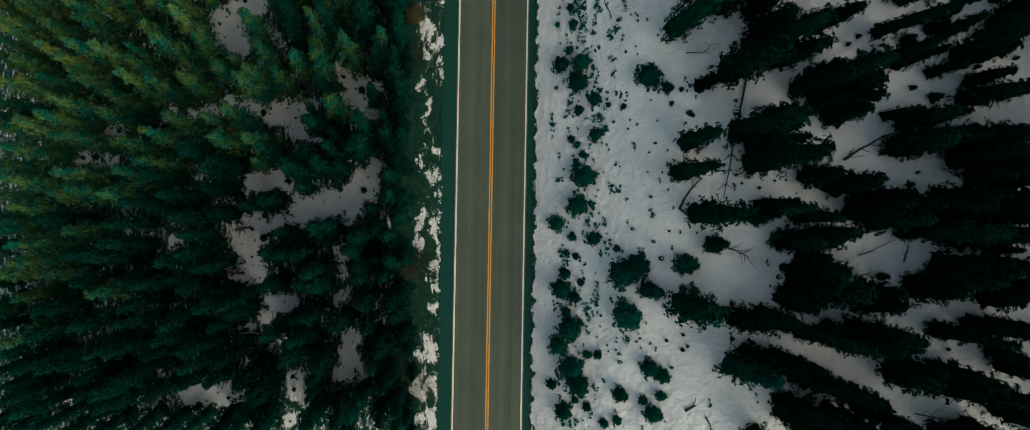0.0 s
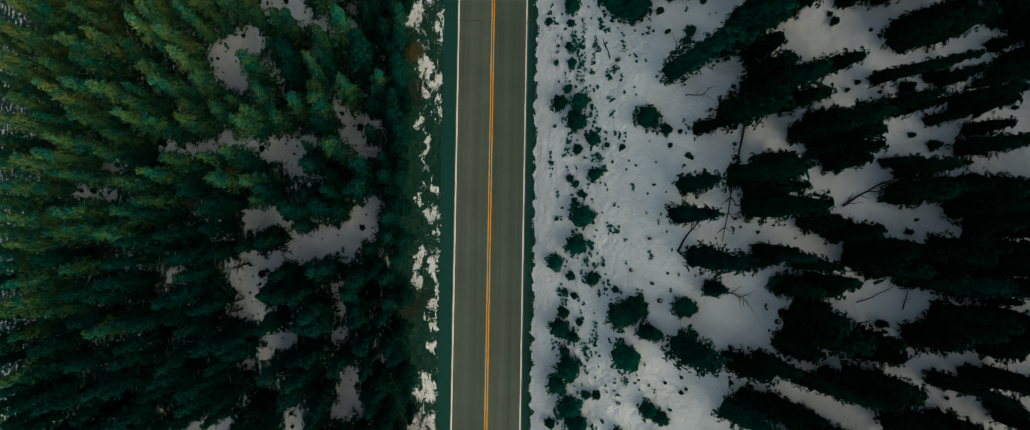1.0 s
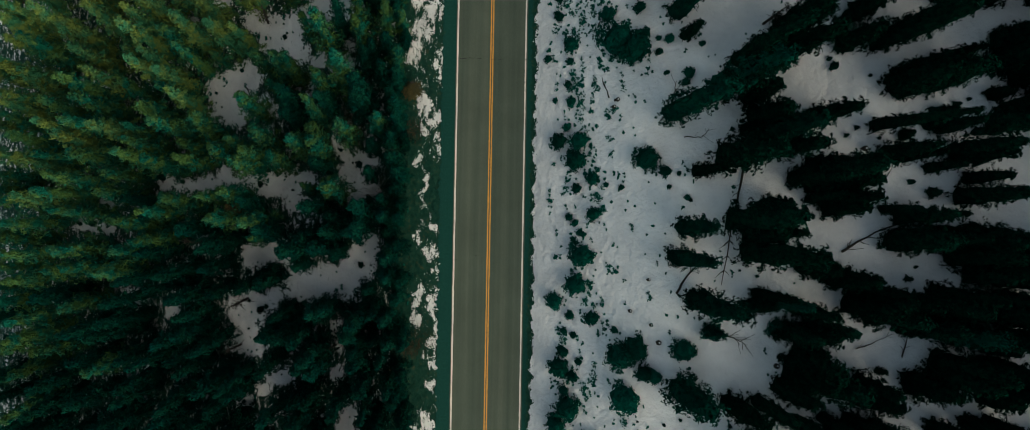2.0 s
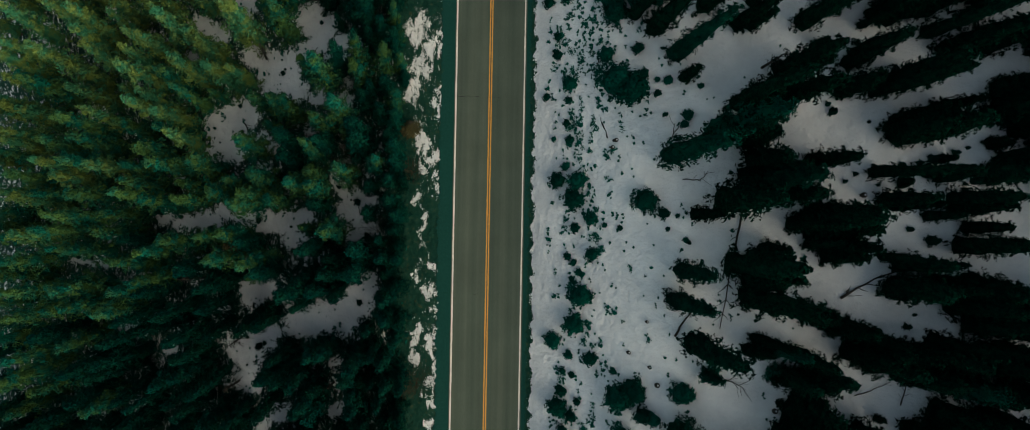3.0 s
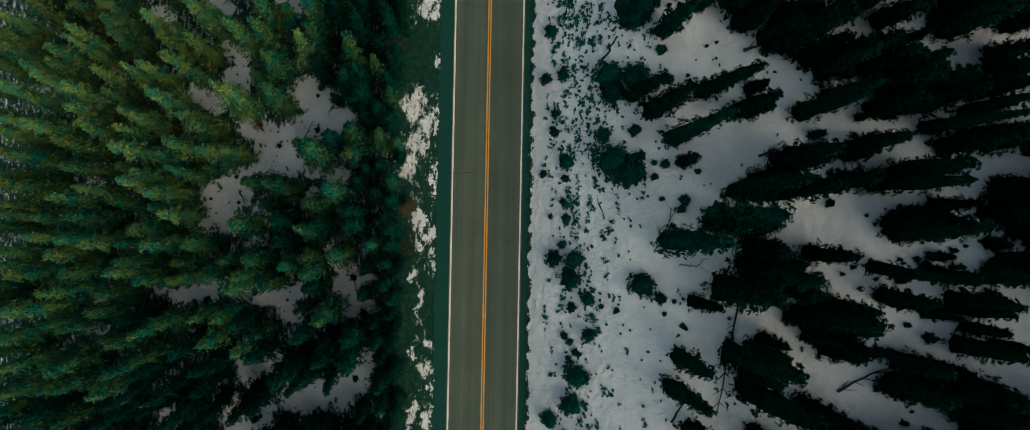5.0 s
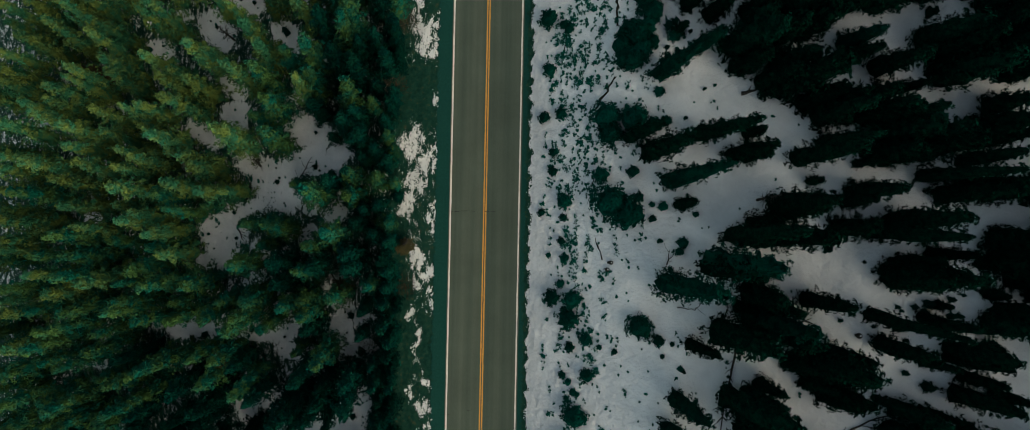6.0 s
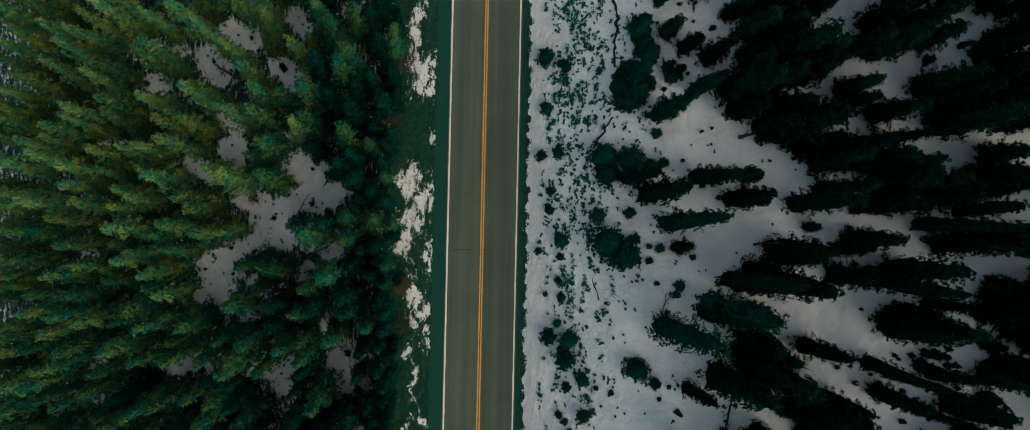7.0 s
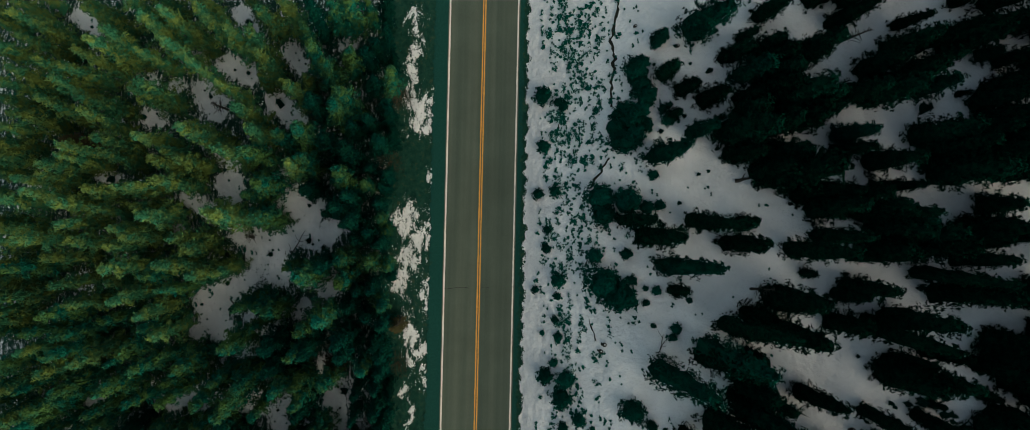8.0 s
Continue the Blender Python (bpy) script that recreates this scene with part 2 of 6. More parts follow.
clearing(-48.03, 6.88, 0.58)
clearing(-47.53, 6.78, 0.58)
clearing(-46.97, 6.78, 0.58)
clearing(-46.43, 6.68, 0.58)
clearing(-45.92, 6.57, 0.58)
clearing(-45.32, 6.57, 0.58)
clearing(-44.88, 6.47, 0.58)
clearing(-44.33, 6.37, 0.58)
clearing(-33.02, 6.11, 0.75)
clearing(-27.38, 3.78, 0.83)
clearing(-26.41, 3.78, 0.83)
clearing(-25.44, 3.77, 0.83)
clearing(-24.51, 3.76, 0.83)
clearing(-23.51, 3.76, 0.83)
clearing(-14.81, 3.91, 1.08)
clearing(-15.29, 3.22, 1.08)
clearing(-15.87, 2.52, 1.08)
clearing(-21.78, 0.55, 1.41)
clearing(-20.16, 0.64, 1.41)
clearing(-18.49, 0.73, 1.41)
clearing(-16.82, 0.82, 1.33)
clearing(-28.46, -1.20, 1.16)
clearing(-26.90, -1.20, 1.16)
clearing(-28.36, -2.97, 0.91)
clearing(-27.58, -3.66, 0.91)
clearing(-26.81, -4.35, 0.91)
clearing(-29.09, -5.82, 0.83)
clearing(-28.22, -6.02, 0.83)
clearing(-27.26, -6.21, 0.70)
clearing(-26.42, -6.42, 0.70)
clearing(-41.77, -1.23, 0.66)
clearing(-41.25, -1.23, 0.66)
clearing(-40.71, -1.33, 0.58)
clearing(-40.24, -1.44, 0.58)
clearing(-39.76, -1.54, 0.58)
clearing(-17.51, -3.91, 0.66)
clearing(-24.96, -9.19, 0.70)
clearing(-24.09, -9.19, 0.70)
clearing(-23.21, -9.19, 0.70)
clearing(-25.66, -10.64, 0.63)
clearing(-27.49, -12.38, 0.63)
clearing(-24.19, -12.68, 0.56)
clearing(-17.66, -8.71, 0.56)
clearing(-16.44, -12.63, 0.70)
clearing(-16.74, -14.30, 0.77)
clearing(-16.56, -14.98, 0.77)
clearing(-16.28, -15.57, 0.77)
clearing(-16.09, -16.25, 0.77)
clearing(-17.75, -16.33, 0.56)
clearing(-40.52, -9.68, 0.66)
clearing(-39.90, -9.57, 0.66)
clearing(-39.41, -9.47, 0.66)
clearing(-38.84, -9.37, 0.58)
clearing(-27.13, -16.27, 0.63)
clearing(-34.36, -19.83, 1.00)
clearing(-33.22, -19.74, 1.00)
clearing(-32.03, -19.61, 1.00)
clearing(-30.93, -19.36, 1.00)
clearing(-29.70, -19.26, 1.00)
clearing(-22.33, -16.99, 0.63)
clearing(-22.31, -17.56, 0.63)
clearing(-22.30, -18.14, 0.63)
clearing(-22.29, -18.62, 0.63)
clearing(-23.05, -21.47, 0.56)
clearing(-21.28, -19.32, 0.42)
clearing(-49.54, -21.78, 0.66)
clearing(-52.88, 33.37, 0.83)
clearing(-52.32, 32.87, 0.83)
clearing(-51.79, 32.38, 0.83)
clearing(-43.78, 35.31, 0.75)
clearing(-43.20, 35.01, 0.75)
clearing(-42.59, 34.70, 0.75)
clearing(-42.07, 34.50, 0.75)
clearing(-33.08, 32.58, 0.83)
clearing(-32.34, 32.09, 0.75)
clearing(-31.56, 31.69, 0.75)
clearing(-30.76, 31.19, 0.75)
clearing(-34.33, 29.11, 0.58)
clearing(-29.24, 37.48, 0.75)
clearing(-28.76, 37.08, 0.75)
clearing(-28.28, 36.69, 0.75)
clearing(-27.73, 36.29, 0.75)
clearing(-27.69, 34.12, 0.75)
clearing(-27.01, 28.78, 0.91)
clearing(-26.25, 28.47, 0.91)
clearing(-25.48, 28.07, 0.91)
clearing(-24.72, 26.56, 1.41)
clearing(-23.64, 25.76, 1.41)
clearing(-22.55, 25.05, 1.41)
clearing(-29.53, 21.69, 1.33)
clearing(-28.28, 21.69, 1.33)
clearing(-31.54, 18.10, 0.75)
clearing(-20.48, 32.61, 1.08)
clearing(-19.72, 31.92, 1.08)
clearing(-18.97, 31.13, 1.08)
clearing(-21.13, 29.14, 0.66)
clearing(-20.66, 28.74, 0.66)
clearing(-20.19, 28.44, 0.66)
clearing(-19.72, 28.04, 0.66)
clearing(-16.18, 29.52, 0.66)
clearing(-17.59, 27.52, 0.58)
clearing(-16.18, 25.42, 0.58)
clearing(-19.73, 23.84, 0.66)
clearing(-21.91, 21.55, 0.58)
clearing(-26.16, 16.27, 0.58)
clearing(-17.68, 18.33, 0.58)
clearing(-17.00, 16.53, 0.66)
clearing(-15.59, 19.32, 0.58)
clearing(-33.91, 10.71, 0.83)
clearing(-33.12, 10.91, 0.75)
clearing(-32.30, 11.20, 0.75)
clearing(-27.36, 10.58, 0.83)
clearing(-26.53, 10.57, 0.83)
clearing(-25.79, 10.57, 0.83)
clearing(-22.58, 10.65, 0.83)
clearing(-21.17, 11.35, 0.66)
clearing(-43.26, 9.56, 0.75)
clearing(-48.74, 11.79, 0.58)
clearing(-16.93, 11.73, 0.91)
clearing(-14.51, 12.41, 0.66)
clearing(-14.90, 9.71, 0.83)
clearing(-14.15, 9.71, 0.83)
clearing(-13.20, 9.01, 0.58)
clearing(-23.71, 5.96, 0.66)
clearing(-27.11, 2.98, 0.75)
clearing(-26.92, 2.48, 0.75)
clearing(-26.72, 1.98, 0.75)
clearing(-14.54, 4.91, 0.83)
clearing(-15.20, 1.82, 1.00)
clearing(-30.07, 1.79, 0.58)
clearing(-36.32, -2.83, 0.66)
clearing(-26.45, -2.88, 1.08)
clearing(-25.50, -2.59, 1.08)
clearing(-24.38, -0.73, 0.66)
clearing(-26.16, -4.65, 0.66)
clearing(-17.66, -5.87, 0.49)
clearing(-47.39, 53.80, 0.75)
clearing(-46.75, 53.41, 0.75)
clearing(-46.12, 53.13, 0.75)
clearing(-45.48, 52.74, 0.75)
clearing(-44.81, 52.44, 0.75)
clearing(-37.93, 45.53, 0.75)
clearing(-34.73, 45.07, 0.75)
clearing(-32.43, 47.81, 0.75)
clearing(-31.52, 44.11, 1.16)
clearing(-30.72, 43.24, 1.16)
clearing(-29.90, 42.25, 1.16)
clearing(-28.96, 47.32, 0.83)
clearing(-28.29, 46.91, 0.83)
clearing(-27.61, 46.50, 0.83)
clearing(-26.93, 46.08, 0.83)
clearing(-26.26, 45.67, 0.83)
clearing(-27.18, 52.57, 0.75)
clearing(-26.79, 51.97, 0.75)
clearing(-26.39, 51.36, 0.75)
clearing(-26.00, 50.64, 0.75)
clearing(-38.35, 41.88, 0.75)
clearing(-37.52, 41.68, 0.75)
clearing(-36.69, 41.49, 0.75)
clearing(-41.64, 40.54, 0.58)
clearing(-23.18, 42.71, 0.91)
clearing(-22.50, 42.11, 0.91)
clearing(-21.72, 41.50, 0.91)
clearing(-21.05, 40.90, 0.91)
clearing(-21.81, 48.15, 0.66)
clearing(-21.42, 47.75, 0.66)
clearing(-21.04, 47.24, 0.66)
clearing(-20.75, 46.84, 0.66)
clearing(-20.36, 46.34, 0.66)
clearing(-18.91, 50.70, 0.58)
clearing(-15.48, 48.12, 0.66)
clearing(-18.88, 38.72, 0.58)
clearing(-20.95, 35.67, 0.58)
clearing(-22.42, 34.98, 0.58)
clearing(-28.68, 34.02, 1.00)
clearing(-27.93, 32.65, 0.75)
clearing(-21.61, 31.83, 1.08)
clearing(-20.49, 31.53, 1.08)
clearing(-24.00, 27.66, 1.08)
clearing(-23.01, 26.95, 1.08)
clearing(-21.98, 28.05, 1.08)
clearing(-19.44, 29.13, 1.08)
clearing(-17.31, 29.12, 0.83)
clearing(-18.88, 27.83, 0.66)
clearing(-18.33, 28.03, 0.66)
clearing(-17.87, 28.22, 0.66)
clearing(-17.32, 28.42, 0.66)
clearing(-26.00, 23.37, 1.16)
clearing(-27.99, 22.78, 1.16)
clearing(-29.03, 22.49, 1.16)
clearing(-20.20, 21.04, 0.91)
clearing(-17.33, 23.22, 0.91)
clearing(-22.36, 18.86, 0.66)
clearing(-45.61, 23.17, 0.91)
clearing(-16.61, 15.63, 0.66)
clearing(-22.66, 14.96, 0.58)
clearing(-31.66, 10.50, 1.00)
clearing(-13.86, 9.01, 0.66)
clearing(-35.26, 15.92, 0.58)


def clearing_snow(x, y):
    c = 0.43 + 0 * x
    for x0, y0, r in CLEARINGS:
        c = np.maximum(c, np.clip(0.82 - 0.16 * ((x - x0) ** 2 + (y - y0) ** 2) / r ** 2, 0, 0.70))
    far = (np.abs(x + 10) > 78) | (np.abs(y - 16) > 60)
    return np.where(far, 0.6, c)


def snow_cover(x, y, d):
    """0 bare to 1 deep snow, before the fine break-up."""
    brink = 0.22 * np.sin(3.1 * y + 1.5 * np.sin(0.7 * y)) * np.sin(1.3 * y + 0.5) + 0.07 * np.sin(5.3 * y + 3.0 * np.sin(0.9 * y)) * np.sin(0.83 * y)
    open_side = np.clip((d - 3.85 + brink) / 1.0, 0, 1)
    forest = np.clip((-d - 8.6) / 1.2, 0, 1)
    verge = np.zeros_like(d)
    xw = x + 0.34 * np.sin(1.7 * y + 2.0 * np.sin(0.9 * x)) + 0.2 * np.sin(4.3 * y + x)
    yw = y + 0.45 * np.sin(2.3 * x + 1.3 * np.sin(0.8 * y)) + 0.2 * np.sin(5.1 * x)
    for x0, y0, rx, ry in VERGE_SNOW:
        q = ((xw - x0) / rx) ** 2 + ((yw - y0) / ry) ** 2
        verge = np.maximum(verge, np.maximum(np.minimum(0.615 - 0.13 * q, 0.60), 0.425 - 0.022 * q))
    c = open_side * (0.86 - 0.125 * np.exp(-((d - 9.5) / 3.2) ** 2) * (0.4 + 0.6 * np.clip((y - 12) / 30, 0, 1))) + forest * clearing_snow(x, y)
    return np.clip(np.maximum(c, verge), 0.0, 1.0)


def build_ground():
    xs, ys = axis(-82, 62, 0.46, 1800), axis(-40, 74, 0.33, 1800)
    near = np.arange(-13.8, 12.0, 0.2)
    xs = np.unique(np.round(np.concatenate([xs[(xs < -13.9) | (xs > 12.05)], near]), 3))
    gx, gy = np.meshgrid(xs, ys)
    z = ground_z(gx, gy)
    d = gx - (ROAD_X + ROAD_LEAN * np.clip(gy, -400, 400))
    fine = 0.05 * np.sin(gx * 2.9 + np.sin(gy * 1.7)) * np.sin(gy * 2.3 + 1.5 * np.sin(gx * 1.1))
    pocks = 0.07 * (np.sin(gx * 6.1 + 2.0 * np.sin(gy * 1.9)) * np.sin(gy * 4.3 + 2.2 * np.sin(gx * 2.7)) + 0.8 * np.sin(gx * 9.7 + 1.8 * np.sin(gy * 3.1 + gx)) * np.sin(gy * 7.3 + 2.0 * np.sin(gx * 4.4)))
    z = z + pocks * np.clip((d - 5.2) / 0.8, 0, 1) * np.clip((14.5 - d) / 4, 0, 1)
    z = z + fine * np.clip((np.abs(d) - 6) / 3, 0, 1) - 0.06 * (np.abs(d) < 4.7)
    n = len(xs)
    idx = np.arange(gx.size).reshape(gx.shape)
    faces = np.stack([idx[:-1, :-1], idx[:-1, 1:], idx[1:, 1:], idx[1:, :-1]], -1).reshape(-1, 4)
    me = mesh("ground", np.stack([gx, gy, z], -1).reshape(-1, 3), faces, GROUND, True)
    c = snow_cover(gx, gy, d).reshape(-1)
    col = me.color_attributes.new("cover", "FLOAT_COLOR", "POINT")
    col.data.foreach_set("color", np.stack([c, np.clip(1.25 - np.abs(d.reshape(-1) - 4.0) / 6.0, 0.0, 0.9), c, np.ones_like(c)], -1).reshape(-1).astype(np.float32))
    return tagged(new("ground", me), "snow-covered hillside with litter and dry grass", "ground", kind="structure")


build_ground()


# ---- road ----
def ribbon(name, lo, hi, z, y0, y1, mat, step=1.0, ragged=0.0, seed=0):
    """A strip along the road from lo to hi metres off its centre."""
    rng = np.random.default_rng(seed)
    ys = np.arange(y0, y1 + step / 2, step)
    v, f, uvs = [], [], []
    for i, y in enumerate(ys):
        a, c = lo + ragged * rng.normal(), hi + ragged * rng.normal()
        v += [(road_centre(y) + a, y, z), (road_centre(y) + c, y, z)]
        uvs += [(a, y), (c, y)]
        if i:
            k = 2 * i
            f.append((k - 2, k - 1, k + 1, k))
    me = mesh(name, v, f, mat)
    layer = me.uv_layers.new(name="UVMap")
    for loop in me.loops:
        layer.data[loop.index].uv = uvs[loop.vertex_index]
    return me


Y0, Y1 = -400.0, 400.0
road = tagged(new("road", ribbon("road", -3.72, 3.56, 0.03, Y0, Y1, ASPHALT, 4.0)), "two-lane grey asphalt road with worn wheel tracks", "road", kind="structure")
for lo, hi, seed in ((-5.05, -3.3, 1), (3.2, 4.0, 2)):
    tagged(new("road_shoulder", ribbon("road_shoulder", lo, hi, 0.012, -60, 90, SHOULDER, 0.2, 0.11, seed)), "dark gravel shoulder beside the asphalt", "shoulder", kind="structure")
for lo, hi, mat, nm in ((-3.62, -3.46, WHITE_PAINT, "white_edge_line"), (3.29, 3.44, WHITE_PAINT, "white_edge_line"),
                        (-0.265, -0.145, YELLOW_PAINT, "yellow_centre_line"), (-0.045, 0.075, YELLOW_PAINT, "yellow_centre_line")):
    part(nm, ribbon(nm, lo, hi, 0.035, -60, 90, mat, 0.5, 0.006, int(lo * 10) + 90), road)


# ---- plants ----
def tuft_cloud(rng, centres, ways, length, width):
    """Small folded blades, one at each centre, pointing roughly along its way."""
    n = len(centres)
    w = ways + rng.normal(0, 0.35, (n, 3))
    w /= np.linalg.norm(w, axis=1)[:, None] + 1e-9
    side = np.cross(w, rng.normal(0, 0.45, (n, 3)) + (0, 0, 1))
    side /= np.linalg.norm(side, axis=1)[:, None] + 1e-9
    ln = (length * rng.uniform(0.6, 1.3, n))[:, None]
    wd = (width * rng.uniform(0.6, 1.3, n))[:, None]
    v = np.stack([centres + w * ln * 0.6, centres - w * ln * 0.4 + side * wd * 0.5, centres - w * ln * 0.4 - side * wd * 0.5], 1).reshape(-1, 3)
    return v, np.arange(3 * n).reshape(-1, 3)


def conifer_crown(seed, mat, h=10.0, r=1.6, low=0.06, branches=215, blade=0.275, power=0.75, open_=0.0, vary=0.20, fill=12):
    """Whorled boughs of needle tufts on a rounded cone, ragged in outline."""
    rng = np.random.default_rng(seed)
    cs, ws = [], []
    az = rng.uniform(0, 6.28)
    bulge = rng.uniform(0, 6.28)
    for i in range(branches):
        k = (i + rng.uniform(0, 1)) / branches
        k = k ** 1.15
        z = h * (low + (1 - low) * k)
        az += 2.4 + rng.normal(0, 0.3)
        full = min(1.0, 0.70 + 1.3 * k)
        reach = r * full * max(0.05, 1 - k) ** power * rng.uniform(0.91 - vary, 0.91 + vary) * (1 + 0.13 * math.sin(az * 2 + bulge) + 0.10 * math.sin(az * 3 + 9 * k + bulge))
        if rng.random() < open_:
            reach *= 0.45
        out = np.array((math.cos(az), math.sin(az), 0.0))
        lift = rng.normal(-0.22 + 0.6 * k, 0.12)
        m = max(5, int(5 + fill * reach / r))
        s = np.sqrt(rng.uniform(0.03, 1.0, m))
        lateral = rng.normal(0, 0.24, m) * reach * (1.1 - s)
        p = np.outer(s * reach, out) + np.outer(lateral, (-out[1], out[0], 0.0))
        p[:, 2] += z + lift * s * reach - 0.10 * reach * s * s + rng.normal(0, 0.09, m)
        cs.append(p)
        ws.append(np.tile(out + (0, 0, lift), (m, 1)) + np.outer(np.sign(lateral) * 0.5, (-out[1], out[0], 0.0)))
    top = np.array([[0, 0, h * (0.985 + 0.01 * j)] for j in range(3)])
    cs.append(top)
    ws.append(np.tile((0.0, 0.0, 1.0), (3, 1)))
    c, w = np.concatenate(cs), np.concatenate(ws)
    v, f = tuft_cloud(rng, c, w, blade, blade * 0.46)
    # the dense inner boughs
    sides, rings = 9, 9
    iv = [(0.42 * r * min(1.0, 0.7 + 1.3 * q) * max(0.04, 1 - q) ** power * rng.uniform(0.75, 1.2) * math.cos(6.283 * (a + 0.5 * (j % 2)) / sides),
           0.42 * r * min(1.0, 0.7 + 1.3 * q) * max(0.04, 1 - q) ** power * rng.uniform(0.75, 1.2) * math.sin(6.283 * (a + 0.5 * (j % 2)) / sides),
           h * (low + 0.02 + (0.94 - low) * q)) for j, q in enumerate(np.linspace(0, 1, rings)) for a in range(sides)]
    base = len(v)
    v = np.concatenate([v, np.array(iv)])
    jf = []
    for j in range(rings - 1):
        for a in range(sides):
            p, q = base + j * sides + a, base + j * sides + (a + 1) % sides
            jf += [(p, q, q + sides), (p, q + sides, p + sides)]
    return mesh("crown", v, np.concatenate([f, np.array(jf)]), mat)


def leaf_cloud(rng, centres, outs, size, ragged=0.55):
    """Small blades lying on the outside of a bough, one at each centre, facing roughly along its out."""
    n = len(centres)
    o = outs / (np.linalg.norm(outs, axis=1)[:, None] + 1e-9) + rng.normal(0, ragged, (n, 3))
    o /= np.linalg.norm(o, axis=1)[:, None]
    w = np.cross(o, rng.normal(0, 1, (n, 3)))
    w /= np.linalg.norm(w, axis=1)[:, None] + 1e-9
    side = np.cross(o, w)
    ln = (size * rng.uniform(0.6, 1.4, n))[:, None]
    wd = (size * rng.uniform(0.35, 0.75, n))[:, None]
    v = np.stack([centres + w * ln * 0.6, centres - w * ln * 0.4 + side * wd * 0.5, centres - w * ln * 0.4 - side * wd * 0.5], 1)
    return v.reshape(-1, 3), np.arange(3 * n).reshape(-1, 3)


def lumpy_crown(seed, mat, h=10.0, r=1.75, low=0.1, lumps=66, tufts=46, blade=0.26, power=0.42, blunt=0.16, heart=0.40, vary=0.27):
    """A broad uneven crown: rounded boughs of needle tufts round the stem, blunt at the top."""
    rng = np.random.default_rng(seed)
    cs, ns = [], []
    az = rng.uniform(0, 6.28)
    for i in range(lumps):
        k = ((i + rng.uniform(0, 1)) / lumps) ** 1.1
        az += 2.4 + rng.normal(0, 0.35)
        reach = r * min(1.0, 0.72 + 1.2 * k) * max(blunt, 1 - k) ** power * rng.uniform(0.93 - vary, 0.93 + vary)
        out = np.array((math.cos(az), math.sin(az), 0.0))
        size = np.array((0.72, 0.36, 0.20)) * (0.36 * r + 0.36 * reach) * rng.uniform(0.75, 1.2)
        turn = np.array(((out[0], -out[1], 0), (out[1], out[0], 0), (0, 0, 1)))
        mid = out * max(0.0, reach - size[0] * 0.8) + (0, 0, h * (low + (0.97 - low) * k))
        q = rng.normal(0, 1, (tufts, 3)) + (0.55, 0, 0.45)
        q /= np.linalg.norm(q, axis=1)[:, None]
        p = mid + (q * size * (rng.uniform(0.3, 1.15, (tufts, 1)) ** 0.45)) @ turn.T
        p[:, 2] -= 0.30 * np.hypot(p[:, 0], p[:, 1])
        cs.append(p)
        ns.append(q @ turn.T * 0.7 + out * 0.3 + (0, 0, 0.3))
    v, f = leaf_cloud(rng, np.concatenate(cs), np.concatenate(ns), blade)
    core, rings, sides = [], 8, 8
    for j, q in enumerate(np.linspace(0, 1, rings)):
        for a in range(sides):
            rr = heart * r * max(0.05, 1 - q) ** power * rng.uniform(0.75, 1.2)
            t = 6.283 * (a + 0.5 * (j % 2)) / sides
            core.append((rr * math.cos(t), rr * math.sin(t), h * (low + 0.02 + (0.92 - low) * q)))
    base = len(v)
    jf = [t for j in range(rings - 1) for a in range(sides) for t in
          ((base + j * sides + a, base + j * sides + (a + 1) % sides, base + (j + 1) * sides + (a + 1) % sides),
           (base + j * sides + a, base + (j + 1) * sides + (a + 1) % sides, base + (j + 1) * sides + a))]
    return mesh("crown", np.concatenate([v, np.array(core)]), np.concatenate([f, np.array(jf)]), mat)


def tube(points, radii, mat, name="trunk", sides=7):
    v, f = [], []
    pts = [Vector(p) for p in points]
    for i, p in enumerate(pts):
        way = (pts[min(i + 1, len(pts) - 1)] - pts[max(i - 1, 0)]).normalized()
        q = way.to_track_quat("Z", "Y")
        for a in range(sides):
            t = 6.28319 * a / sides
            v.append(p + q @ Vector((radii[i] * math.cos(t), radii[i] * math.sin(t), 0)))
        if i:
            for a in range(sides):
                k, n = (i - 1) * sides + a, (i - 1) * sides + (a + 1) % sides
                f.append((k, n, n + sides, k + sides))
    f.append(tuple(range((len(pts) - 1) * sides, len(pts) * sides)))
    return mesh(name, v, f, mat, True)


def joined(name, meshes, mat):
    v, f = [], []
    for me in meshes:
        k = len(v)
        v += [tuple(p.co) for p in me.vertices]
        f += [tuple(k + i for i in p.vertices) for p in me.polygons]
        bpy.data.meshes.remove(me)
    return mesh(name, v, f, mat)


def trunk_mesh(h, seed, r=0.16):
    rng = np.random.default_rng(seed)
    ks = (-0.04, 0.05, 0.3, 0.6, 0.86)
    return tube([(0.05 * rng.normal() * k, 0.05 * rng.normal() * k, h * k) for k in ks], [r * 1.25, r, r * 0.75, r * 0.45, 0.02], BARK)


